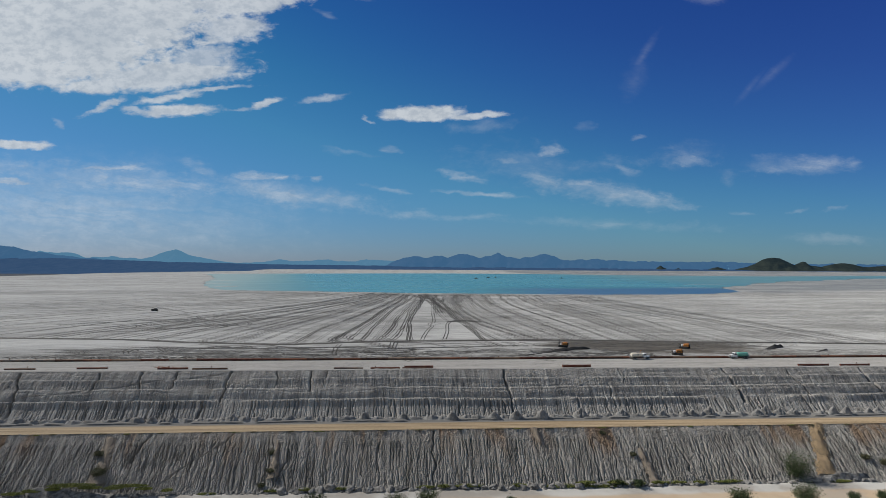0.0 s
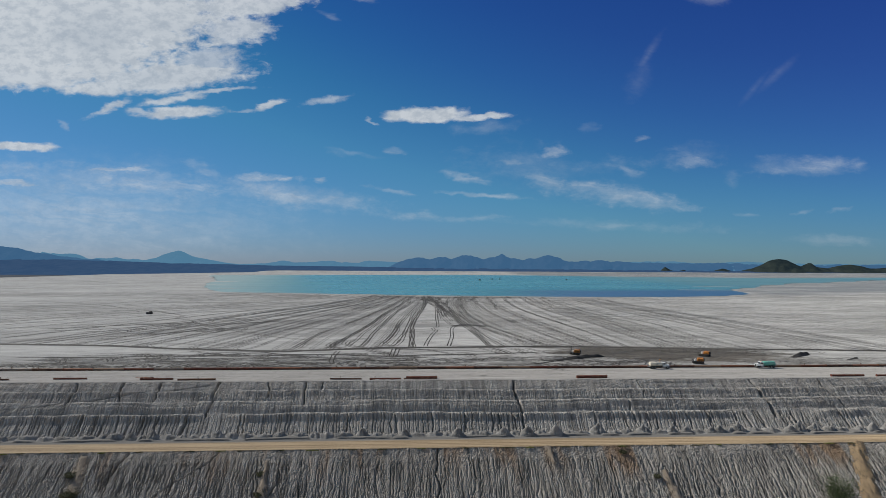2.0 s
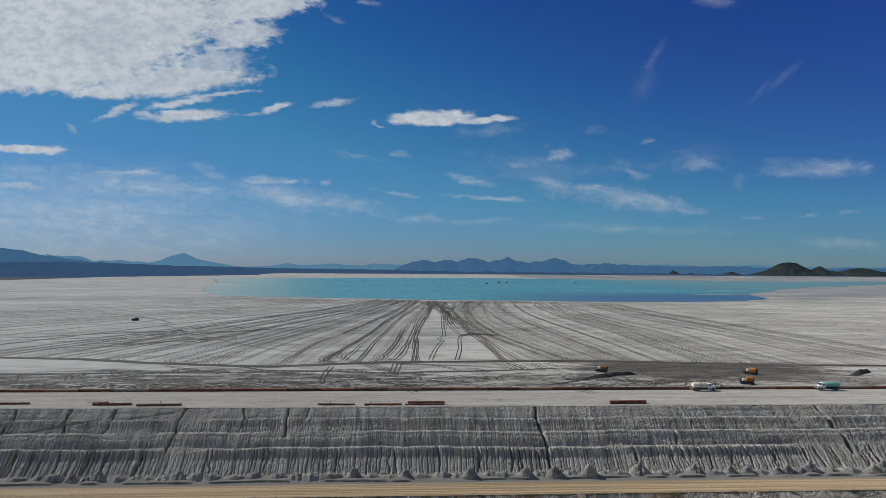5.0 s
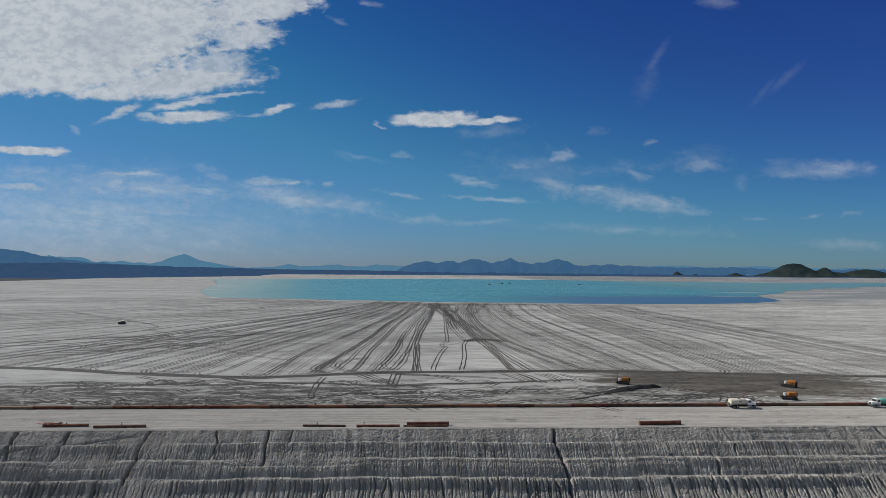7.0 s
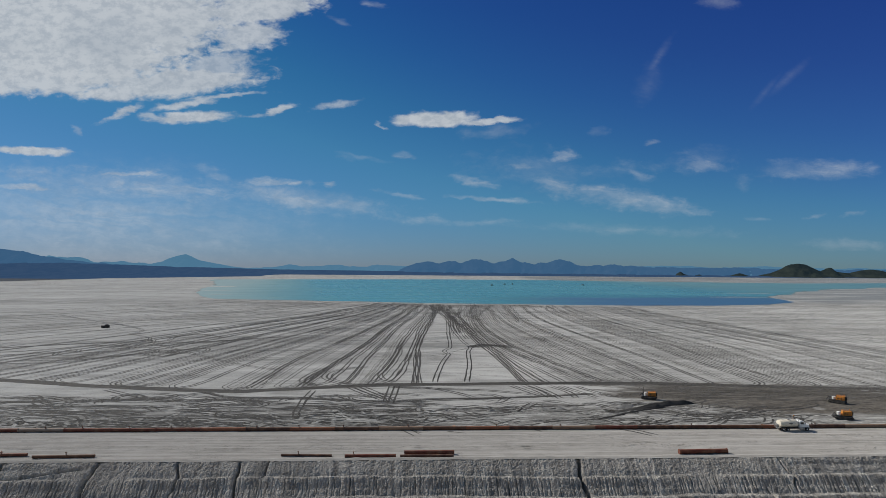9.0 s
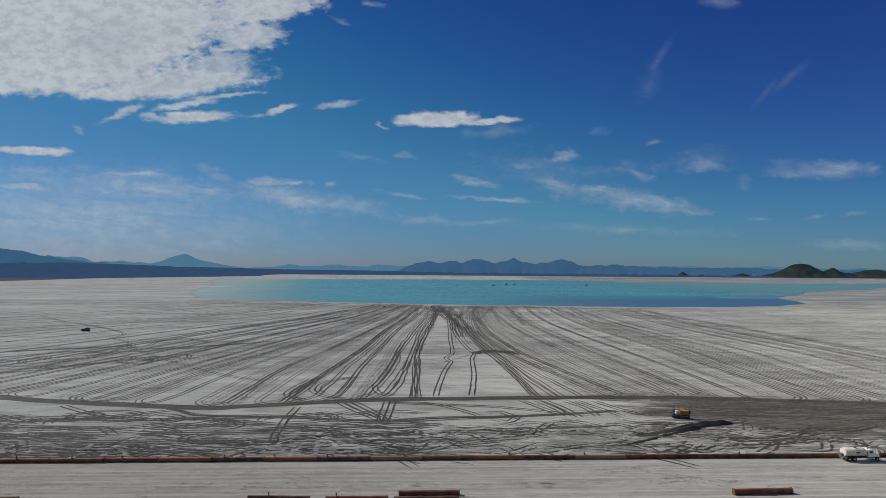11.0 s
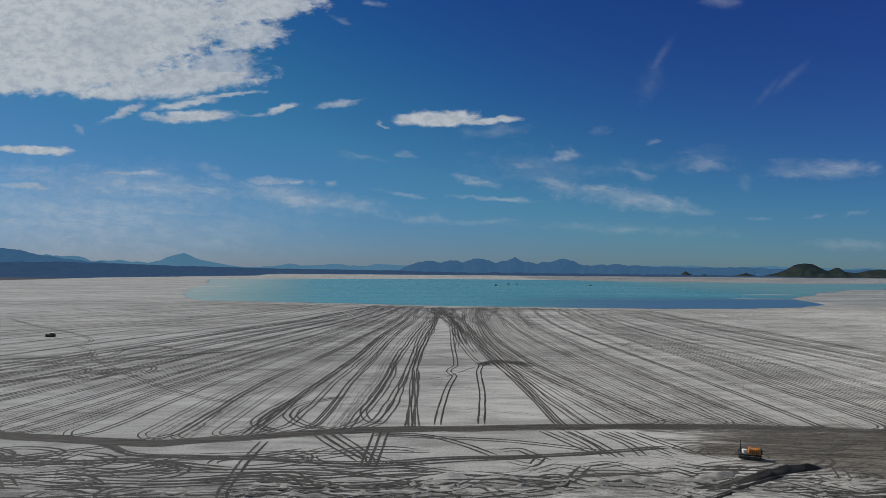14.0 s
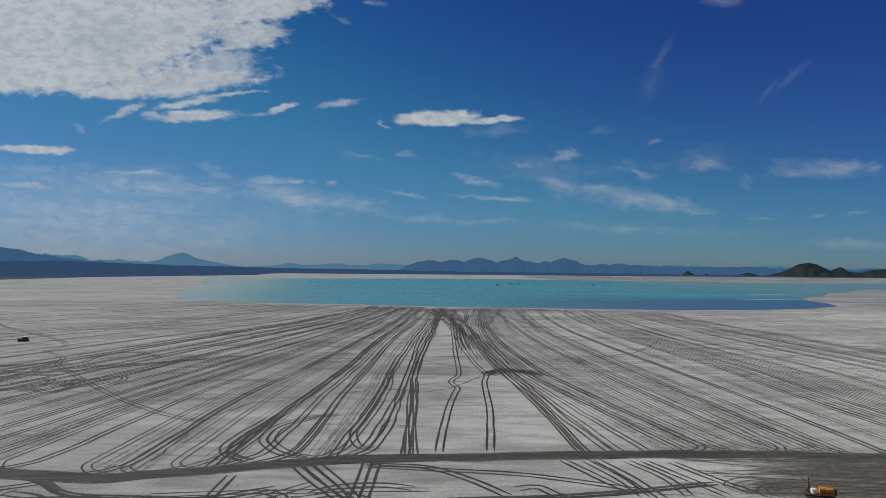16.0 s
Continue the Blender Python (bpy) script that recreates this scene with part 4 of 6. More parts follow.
for x, y, length, r, shade, turn, stub in LOOSE:
    ob = thing("steel_pipe", pose(x, y, 0.16 + r, 0, 0, turn), "loose rusty red steel pipe lying beside the crest road", "pipe", "loose pipes along the crest")
    part("tube", pipe_mesh(r, length, r > 0.4), RUST[shade], ob)
    if stub is not None:
        bm = bmesh.new()
        rod(bm, (stub, 0, r * 0.8), (stub, 0, r + 0.55), 0.10)
        rod(bm, (stub, 0, r + 0.55), (stub, 0, r + 0.65), 0.2)
        part("branch_stub", bm, RUST[1], ob)
bm = bmesh.new()
for k in range(5):
    box(bm, 1.6 * k - 4, 0.4 * math.sin(k * 2), 0.12 * (k % 2), 2.4, 0.5, 0.12, 0.02, Euler((0.3 * k, 0.12, 0.5 * k)).to_matrix().to_4x4())
ob = part("scrap_plates", bm, RUST[2])
ob.matrix_world = pose(-96.5, 256.1, 0.95, 0, 0, 2)
tagged(ob, "torn orange rusted steel sheet lying on a pipe", "scrap")

bm = bmesh.new()
box(bm, 0, 0, 0.35, 0.7, 0.5, 0.7, 0.04)
rod(bm, (0, 0, 0.7), (0, 0, 1.0), 0.05)
ob = part("marker_box", bm, YELLOW)
ob.matrix_world = pose(15.0, 279.2, 0.1, 0, 0, 10)
tagged(ob, "small yellow steel box beside the pipeline", "box")

# ---------------------------------------------------------------- vehicles


def wheel_mesh(r, w):
    bm = bmesh.new()
    lathe(bm, ((-w / 2, r * 0.62), (-w / 2, r * 0.93), (-w / 2 + 0.05, r), (w / 2 - 0.05, r), (w / 2, r * 0.93), (w / 2, r * 0.62)), 24, Matrix.Rotation(radians(90), 4, "Z"))
    return bm


def rim_mesh(r, w):
    bm = bmesh.new()
    lathe(bm, ((-w / 2 - 0.01, r * 0.3), (-w / 2 + 0.05, r * 0.63), (w / 2 - 0.05, r * 0.63), (w / 2 + 0.01, r * 0.3)), 16, Matrix.Rotation(radians(90), 4, "Z"))
    return bm


def tank_truck(m, label, tank_mat, flag):
    """A bonneted three-axle tank lorry, nose towards +x, standing at z 0."""
    ob = thing("tank_truck", m, label, "truck", "tank trucks on the crest road")
    bm = bmesh.new()
    for y in (-0.42, 0.42):
        box(bm, -0.1, y, 0.86, 8.2, 0.12, 0.28, 0.02)
    for x in (-3.8, -2.2, -0.6, 1.2, 3.2):
        box(bm, x, 0, 0.86, 0.12, 0.9, 0.2, 0.02)
    part("chassis", bm, BLACK, ob)
    bm = bmesh.new()
    n, half = 32, 2.6
    prof = ((-half, 0.55), (-half + 0.06, 0.93), (-half + 0.2, 1.0), (half - 0.2, 1.0), (half - 0.06, 0.93), (half, 0.55))
    lathe(bm, prof, n, Matrix.Translation((-1.55, 0, 1.98)) @ Matrix.Diagonal((1, 1.18, 0.98, 1)))
    tank = part("tank", bm, tank_mat, ob)
    for x in (-3.2, -1.55, 0.1):
        bm = bmesh.new()
        lathe(bm, ((x - 0.05, 1.015), (x - 0.05, 1.035), (x + 0.05, 1.035), (x + 0.05, 1.015)), n, Matrix.Translation((0, 0, 1.98)) @ Matrix.Diagonal((1, 1.18, 0.98, 1)))
        part("tank_band", bm, tank_mat, tank)
    bm = bmesh.new()
    rod(bm, (-1.3, 0, 2.9), (-1.3, 0, 3.16), 0.34, 0.34, 20)
    rod(bm, (-1.3, 0, 3.16), (-1.3, 0, 3.22), 0.38, 0.30, 20)
    part("manhole", bm, STEEL, tank)
    bm = bmesh.new()
    box(bm, -1.2, -1.175, 2.15, 1.1, 0.02, 0.18, 0.0)
    box(bm, -1.2, -1.165, 1.92, 0.7, 0.02, 0.12, 0.0)
    part("marking_bars", bm, BLACK, tank)
    for x in (-2.9, -1.6, -0.3):
        bm = bmesh.new()
        box(bm, x, 0, 1.06, 0.25, 1.6, 0.26, 0.03)
        part("tank_saddle", bm, BLACK, ob)
    bm = bmesh.new()
    box(bm, -4.35, 0, 1.0, 0.7, 2.2, 0.10, 0.02)
    for y in (-1.0, 1.0):
        rod(bm, (-4.65, y, 1.0), (-4.65, y, 1.9), 0.035)
    rod(bm, (-4.65, -1.0, 1.9), (-4.65, 1.0, 1.9), 0.035)
    box(bm, -4.35, 0.3, 1.35, 0.5, 0.7, 0.6, 0.05)
    rod(bm, (-4.7, -0.9, 0.75), (-4.7, 0.9, 0.75), 0.06)
    part("pump_platform", bm, STEEL, ob)
    # cab
    bm = bmesh.new()
    pts = ((1.35, 1.0), (3.0, 1.0), (3.0, 1.78), (2.62, 2.72), (1.55, 2.78), (1.35, 2.6))
    sides = [[bm.verts.new((x, y, z)) for x, z in pts] for y in (-1.12, 1.06)]
    bm.faces.new(sides[0])
    bm.faces.new(sides[1][::-1])
    for k in range(len(pts)):
        bm.faces.new((sides[0][k], sides[1][k], sides[1][(k + 1) % 6], sides[0][(k + 1) % 6]))
    bmesh.ops.recalc_face_normals(bm, faces=bm.faces)
    bmesh.ops.bevel(bm, geom=list(bm.edges), offset=0.06, segments=2, affect="EDGES")
    cab = part("cab", bm, WHITE, ob, "white lorry cab")
    bm = bmesh.new()
    box(bm, 2.83, 0, 2.24, 0.03, 1.9, 0.80, 0.01, Matrix.Rotation(radians(-22), 4, "Y"))
    part("windscreen", bm, GLASS, cab)
    for y in (-1.13, 1.13):
        bm = bmesh.new()
        box(bm, 2.1, y, 2.2, 0.95, 0.02, 0.62, 0.008)
        part("side_window", bm, GLASS, cab)
        bm = bmesh.new()
        box(bm, 2.95, y * 1.13, 2.2, 0.08, 0.16, 0.42, 0.02)
        rod(bm, (2.9, y, 2.3), (2.95, y * 1.13, 2.3), 0.02)
        part("mirror", bm, BLACK, cab)
        bm = bmesh.new()
        box(bm, 1.9, y * 0.99, 0.72, 1.4, 0.3, 0.42, 0.06)
        part("fuel_tank", bm, STEEL, ob)
    bm = bmesh.new()
    box(bm, 3.62, 0, 1.42, 1.36, 1.72, 0.78, 0.14)
    part("bonnet", bm, WHITE, ob)
    bm = bmesh.new()
    box(bm, 4.31, 0, 1.35, 0.04, 1.1, 0.6, 0.015)
    part("grille", bm, BLACK, ob)
    for y in (-0.78, 0.78):
        bm = bmesh.new()
        box(bm, 4.30, y, 1.25, 0.06, 0.26, 0.2, 0.03)
        part("headlight", bm, SHEET, ob)
        bm = bmesh.new()
        box(bm, 3.55, y * 1.25, 1.12, 1.35, 0.42, 0.14, 0.06)
        part("mudguard", bm, WHITE, ob)
    bm = bmesh.new()
    box(bm, 4.42, 0, 0.78, 0.16, 2.3, 0.32, 0.05)
    part("bumper", bm, STEEL, ob)
    bm = bmesh.new()
    rod(bm, (1.2, -0.95, 0.9), (1.2, -0.95, 3.15), 0.07)
    part("exhaust_stack", bm, STEEL, ob)
    tyre, rim = None, None
    for x in (-3.35, -2.1, 3.55):
        for y in (-1.0, 1.0):
            w = 0.52 if x < 0 else 0.32
            t = part("wheel", wheel_mesh(0.52, w), RUBBER, ob, "dusty black tyre")
            t.matrix_basis = Matrix.Translation((x, y, 0.52))
            part("rim", rim_mesh(0.52, w), WHITE, t)
    bm = bmesh.new()
    if flag:
        rod(bm, (0.75, 0.9, 2.4), (0.75, 0.9, 3.95), 0.025)
        box(bm, 0.95, 0.9, 3.8, 0.42, 0.02, 0.28, 0.0)
        part("whip_flag", bm, YELLOW, ob, "orange whip flag")
    else:
        rod(bm, (2.0, 0, 2.75), (2.0, 0, 2.92), 0.11)
        part("beacon", bm, YELLOW, ob, "amber roof beacon")
    return ob


tank_truck(pose(111.2, 275.2, 0.14, 0, 0, 0.5), "cream tank truck with a white cab on the crest road", CREAM, True)
tank_truck(pose(159.4, 275.4, 0.14, 0, 0, 180.0), "green tank truck with a white cab on the crest road", GREEN, False)


def crawler(m, mast, tank):
    """A tracked machine: two tracks, deck, orange engine house, white drum, small boom."""
    ob = thing("crawler_machine", m, "orange tracked work machine with a white drum on churned tailings", "machine", "crawler machines on the tailings")
    for y in (-1.15, 1.15):
        bm = bmesh.new()
        pts = [(-2.3, 0.12), (-2.62, 0.42), (-2.45, 0.78), (2.35, 0.85), (2.65, 0.5), (2.25, 0.08)]
        a = [bm.verts.new((x, y - 0.30, z)) for x, z in pts]
        b = [bm.verts.new((x, y + 0.30, z)) for x, z in pts]
        bm.faces.new(a)
        bm.faces.new(b[::-1])
        for k in range(6):
            bm.faces.new((a[k], b[k], b[(k + 1) % 6], a[(k + 1) % 6]))
        bmesh.ops.recalc_face_normals(bm, faces=bm.faces)
        bmesh.ops.bevel(bm, geom=list(bm.edges), offset=0.08, segments=2, affect="EDGES")
        for k in range(18):
            x = -2.25 + k * 0.265
            box(bm, x, y, 0.09 - 0.02 * (k % 2), 0.07, 0.64, 0.07, 0.0)
            box(bm, x, y, 0.83, 0.07, 0.64, 0.07, 0.0)
        track = part("track", bm, RUBBER, ob, "dusty steel crawler track")
        for x in (-2.1, -1.1, -0.1, 0.9, 2.15):
            bm = bmesh.new()
            side = -0.34 if y < 0 else 0.34
            rod(bm, (x, y + side * 0.8, 0.42), (x, y + side, 0.42), 0.27, 0.24, 16)
            part("track_roller", bm, BLACK, track)
    bm = bmesh.new()
    box(bm, 0, 0, 0.98, 4.9, 1.9, 0.26, 0.05)
    box(bm, 0, 0, 0.7, 3.4, 1.5, 0.4, 0.05)
    part("deck", bm, BLACK, ob)
    bm = bmesh.new()
    box(bm, 1.0, 0, 1.74, 2.5, 1.6, 1.16, 0.12)
    box(bm, -0.05, 0, 1.35, 0.7, 1.5, 0.5, 0.08)
    house = part("engine_house", bm, YELLOW, ob)
    for k in range(5):
        bm = bmesh.new()
        box(bm, 0.12 + 0.41 * k, -0.81, 1.68, 0.2, 0.03, 0.6 if k % 2 else 0.4, 0.01)
        part("louvre", bm, BLACK, house)
    bm = bmesh.new()
    box(bm, 1.0, 0, 2.36, 2.5, 1.5, 0.12, 0.05)
    for cx, cy in ((-0.2, -0.75), (2.1, -0.75), (-0.2, 0.75), (2.1, 0.75)):
        rod(bm, (cx, cy, 1.2), (cx, cy, 2.6), 0.06)
    rod(bm, (-0.2, -0.75, 2.6), (2.1, -0.75, 2.6), 0.05)
    rod(bm, (-0.2, 0.75, 2.6), (2.1, 0.75, 2.6), 0.05)
    rod(bm, (1.9, 0.4, 2.5), (1.9, 0.4, 3.05), 0.07)
    part("roof_rack", bm, YELLOW, house)
    bm = bmesh.new()
    box(bm, 2.45, 0.35, 1.75, 0.55, 0.95, 1.2, 0.08)
    part("operator_cab", bm, BLACK, ob)
    bm = bmesh.new()
    box(bm, 2.735, 0.35, 1.95, 0.03, 0.75, 0.62, 0.01)
    box(bm, 2.45, -0.14, 1.95, 0.4, 0.03, 0.62, 0.01)
    part("cab_window", bm, GLASS, ob)
    bm = bmesh.new()
    lathe(bm, ((-0.50, 0.42), (-0.46, 0.55), (0.46, 0.55), (0.50, 0.42)), 24, Matrix.Translation((-1.15, 0, 1.62)) @ Matrix.Rotation(radians(90), 4, 'Y'))
    part("white_drum", bm, SHEET, ob)
    bm = bmesh.new()
    rod(bm, (-1.7, -0.6, 1.1), (-2.5, -0.6, 1.9), 0.09)
    rod(bm, (-2.5, -0.6, 1.9), (-3.3, -0.6, 0.9), 0.07)
    rod(bm, (-1.7, 0.6, 1.1), (-2.5, 0.6, 1.9), 0.09)
    rod(bm, (-2.5, -0.7, 1.9), (-2.5, 0.7, 1.9), 0.07)
    part("boom", bm, BLACK, ob)
    for y in (-0.82, 0.82):
        bm = bmesh.new()
        for x in (-2.3, -1.9):
            rod(bm, (x, y, 1.1), (x, y, 1.95), 0.03)
        rod(bm, (-2.3, y, 1.95), (-1.8, y, 1.95), 0.03)
        part("handrail", bm, STEEL, ob)
    if mast:
        bm = bmesh.new()
        rod(bm, (-1.95, 0.3, 1.0), (-1.95, 0.3, 4.1), 0.11)
        rod(bm, (-1.95, 0.3, 3.0), (-3.4, 0.5, 3.9), 0.05)
        box(bm, -1.95, 0.3, 2.2, 0.3, 0.3, 0.5, 0.04)
        part("mast", bm, BLACK, ob)
    return ob


crawler(pose(86.0, 316.4, 0.15, 0, 0, -24), True, True)
crawler(pose(149.4, 309.6, 0.12, 0, 0, -48), False, True)
crawler(pose(135.0, 287.4, 0.2, 0, 0, -20), False, False)

# distant dark work vehicle on the beach
ob = thing("work_vehicle", pose(-224.5, 565.0, -0.05, 0, 0, 8), "dark tracked work vehicle parked far out on the beach", "vehicle")
bm = bmesh.new()
box(bm, 0, 0, 1.35, 5.2, 2.3, 1.0, 0.15)
part("body", bm, BLACK, ob)
bm = bmesh.new()
box(bm, 0.9, 0, 2.2, 2.0, 2.0, 0.95, 0.15)
part("cab", bm, BLACK, ob)
bm = bmesh.new()
box(bm, 0.9, 0, 2.72, 2.1, 2.1, 0.12, 0.04)
part("roof", bm, SHEET, ob, "pale cab roof")
for y in (-1.05, 1.05):
    bm = bmesh.new()
    box(bm, 0, y, 0.45, 5.0, 0.55, 0.9, 0.25)
    part("track", bm, RUBBER, ob)

# pump rafts on the pond
def raft(x, y, size):
    ob = thing("pump_raft", pose(x, y, -0.42, 0, 0, 20), "small dark pump raft floating on the pond", "raft", "pump rafts")
    for s in (-1, 1):
        bm = bmesh.new()
        rod(bm, (-size, s * size * 0.4, 0.2), (size, s * size * 0.4, 0.2), 0.6)
        part("float", bm, BLACK, ob)
    bm = bmesh.new()
    box(bm, 0, 0, 0.85, size * 2, size, 0.2, 0.03)
    part("deck", bm, STEEL, ob)
    bm = bmesh.new()
    box(bm, 0, 0, 1.9, size * 0.8, size * 0.7, 2.0, 0.1)
    part("pump_house", bm, BLACK, ob)
    bm = bmesh.new()
    rod(bm, (size * 0.6, 0, 0.9), (size * 0.6, 0, 5.0), 0.15)
    part("mast", bm, STEEL, ob)


for x, y, size in ((223, 1806, 4.5), (278, 1932, 4.5), (303, 1935, 3.0), (505, 1878, 4.0)):
    raft(x, y, size)

# ---------------------------------------------------------------- wheel marks on the beach
def lift(x, y):
    """Height of a mark on the sand, clear of the surface below it."""
    return beach(x, y) + 0.05 + 0.10 * smooth(y, 360, 700) + 0.06 * smooth(np.abs(x), 150, 400)


class Marks:
    """Gathers ribbons of one kind into one mesh."""

    def __init__(self, height=None):
        self.height = height or lift
        self.co, self.quads, self.uv, self.count = [], [], [], 0

    def ribbon(self, pts, width, seed=0.0):
        pts = np.asarray(pts, float)
        d = np.gradient(pts, axis=0)
        d /= np.maximum(np.linalg.norm(d, axis=1, keepdims=True), 1e-6)
        nrm = np.stack((-d[:, 1], d[:, 0]), 1)
        w = width * (0.75 + 0.5 * vnoise(np.arange(len(pts)) * 0.21, seed, 3))[:, None] / 2
        base, n = self.count, len(pts)
        k = np.arange(n)
        w = w * np.clip(np.minimum(k + 0.4, n - 0.6 - k) / 2.0, 0.35, 1.0)[:, None]
        self.co += [pts - w * nrm, pts + w * nrm]
        self.count += 2 * n
        k = np.arange(n - 1)
        self.quads.append(np.stack((base + k, base + k + 1, base + n + k + 1, base + n + k), 1))
        one = np.ones(n - 1)
        self.uv.append(np.stack((k, 0 * one, k + 1, 0 * one, k + 1, one, k, one), 1))

    def link(self, name, mat, label):
        me = bpy.data.meshes.new(name)
        p = np.vstack(self.co)
        me.from_pydata(np.column_stack((p, self.height(p[:, 0], p[:, 1]))).tolist(), [], np.vstack(self.quads).tolist())
        layer = me.uv_layers.new(name="along")
        layer.data.foreach_set("uv", np.vstack(self.uv).astype(np.float32).ravel())
        me.materials.append(mat)
        me.update()
        return tagged(new(name, me), label, "wheel tracks", kind="stuff")


def glide(pts, step=1.6):
    """A smooth line through a few places, as many close ones."""
    p = np.asarray(pts, float)
    p = np.vstack((2 * p[0] - p[1], p, 2 * p[-1] - p[-2]))
    out = []
    for k in range(1, len(p) - 2):
        a, b, c, d = p[k - 1:k + 3]
        n = max(2, int(np.linalg.norm(c - b) / step))
        s = np.linspace(0, 1, n, endpoint=False)[:, None]
        out.append(0.5 * (2 * b + (c - a) * s + (2 * a - 5 * b + 4 * c - d) * s ** 2 + (3 * b - 3 * c + d - a) * s ** 3))
    return np.vstack(out + [p[-2:-1]])


strong, faint, road = Marks(), Marks(), Marks()
rng = random.Random(3)


def drive(into, pts, gauge=2.2, width=0.85, wander=0.8, step=2.0):
    """The two ruts of one vehicle's way."""
    line = glide(pts, step)
    seed = rng.uniform(0, 900)
    run = np.arange(len(line)) * step
    d = np.gradient(line, axis=0)
    d /= np.maximum(np.linalg.norm(d, axis=1, keepdims=True), 1e-6)
    nrm = np.stack((-d[:, 1], d[:, 0]), 1)
    sway = wander * (2.2 * (fbm(run * 0.025, seed, 4, 3) - 0.5) + 0.7 * (vnoise(run * 0.12, seed, 5) - 0.5))
    sway = sway + 5.5 * (fbm(run * 0.04, seed, 6, 3) - 0.5) * smooth(line[:, 1], 560, 800)
    for side in (-0.5, 0.5):
        into.ribbon(line + nrm * (sway + side * gauge)[:, None], width, seed + side)


def road_y(x):
    """The haul road's middle line across the beach."""
    return float(np.interp(x, (-900, -420, -160, -121, -86, -60, -35, -12, 30, 80, 120, 160, 300), (470, 392, 355, 343.5, 336, 332, 338, 343, 345, 345.5, 343, 336, 322)))


# where some of the ways lie, from the haul road out to the pond: metres across at each of the distances out
OUT = (350, 415, 476, 585, 705, 870)
WEST_WAYS = ((-760, -690, -620, -520, -400, -260), (-420, -385, -350, -285, -210, -120), (-230, -208, -185, -145, -100, -50), (-142, -126, -109, -81, -51, -19), (-107, -93, -80, -56, -36, -10), (-89, -78, -65, -43, -25, -5),
             (-62, -57, -45, -28, -13, 4), (-40, -32, -26, -16, -4, 11), (-22, -19, -15, -8, 6, 22), (-13, -6, -3, 6, 16, 31), (-6, 0, 4, 10, 21, 35), (6, 6, 8, 16, 25, 39))
EAST_WAYS = ((47, 46, 43, 40, 34, 26), (57, 51, 47, 44, 54, 73), (78, 65, 55, 55, 62, 79), (91, 83, 78, 71, 76, 86), (104, 99, 96, 93, 96, 109), (116, 116, 112, 108, 112, 131), (143, 143, 145, 142, 147, 163),
             (188, 190, 194, 188, 192, 205), (279, 273, 272, 269, 263, 271), (430, 415, 405, 390, 380, 385), (820, 780, 750, 710, 690, 700))


def fan(into, ways, at, width, wander, hook=True, gauge=1.9):
    """One way from the haul road out to the pond, between two of those that are known."""
    k = min(int(at), len(ways) - 2)
    row = [a + (b - a) * (at - k) for a, b in zip(ways[k], ways[k + 1])]
    x0, x1 = row[0], row[-1]
    end = float(near_shore(x1)) - rng.uniform(6, 46)
    pts = [(x0, road_y(x0) + 1.5)] + [(x + rng.uniform(-1.0, 1.0), y) for x, y in zip(row[1:-1], OUT[1:-1])] + [(x1 + rng.uniform(-3, 3), end)]
    if hook:
        side = rng.choice((-1, 1))
        rise = road_y(x0) + 1.5
        near = pts[0][0] + (pts[1][0] - pts[0][0]) * 0.25
        pts = [(x0 + side * rng.uniform(6, 12), road_y(x0 + side * 9) + 0.5), (x0 + side * 2.0, rise + 4.0), (near, rise + 17.0)] + pts[1:]
    drive(into, pts, gauge, width, wander, 2.2)


# ways west of the middle: singly, in twos and in threes
at = 0.0
while at < 3.0:
    fan(strong if rng.random() < 0.75 else faint, WEST_WAYS, at, rng.uniform(0.7, 1.2), 1.0, False)
    at += rng.uniform(0.06, 0.15)
while at < 7.0:
    for k in range(rng.choice((1, 1, 2, 2))):
        fan(strong, WEST_WAYS, min(at + rng.uniform(-0.07, 0.07), 7.0), rng.uniform(0.35, 0.8), rng.uniform(0.4, 0.9), rng.random() < 0.8)
    at += rng.uniform(0.26, 0.52)
for at, count in ((7.0, 1), (7.5, 1), (8.0, 2), (8.9, 1), (9.2, 1), (9.9, 1), (10.15, 1), (10.9, 2), (11.0, 1)):
    for k in range(count):
        fan(strong, WEST_WAYS, min(at + rng.uniform(-0.10, 0.10), 11.0), rng.uniform(0.5, 0.75), rng.uniform(0.6, 1.2), rng.random() < 0.75)
# ways east of the middle, ever closer together
for at, count in ((0.0, 1), (0.1, 1), (0.75, 1), (1.0, 1), (1.4, 1), (1.75, 1)):
    for k in range(count):
        fan(strong, EAST_WAYS, max(at + rng.uniform(-0.05, 0.05), 0.0), rng.uniform(0.5, 0.75), rng.uniform(0.5, 1.0), False)
at = 1.9
while at < 6.0:
    for k in range(rng.choice((1, 1, 2))):
        fan(strong if rng.random() < 0.8 else faint, EAST_WAYS, at + rng.uniform(-0.08, 0.08), rng.uniform(0.4, 0.7), rng.uniform(0.5, 1.1), rng.random() < 0.3)
    at += rng.uniform(0.20, 0.42)
while at < 8.0:
    fan(strong if rng.random() < 0.85 else faint, EAST_WAYS, at, rng.uniform(0.45, 0.8), 0.8, rng.random() < 0.2)
    at += rng.uniform(0.04, 0.10)
while at < 9.8:
    fan(faint, EAST_WAYS, at, rng.uniform(0.6, 1.4), 0.8, False)
    at += rng.uniform(0.02, 0.06)
for k in range(26):
    fan(faint, WEST_WAYS, rng.uniform(0.3, 9.0), rng.uniform(0.4, 1.0), 0.8, False)
for k in range(40):
    fan(faint, EAST_WAYS, rng.uniform(1.5, 8.0), rng.uniform(0.4, 0.9), 0.8, False)

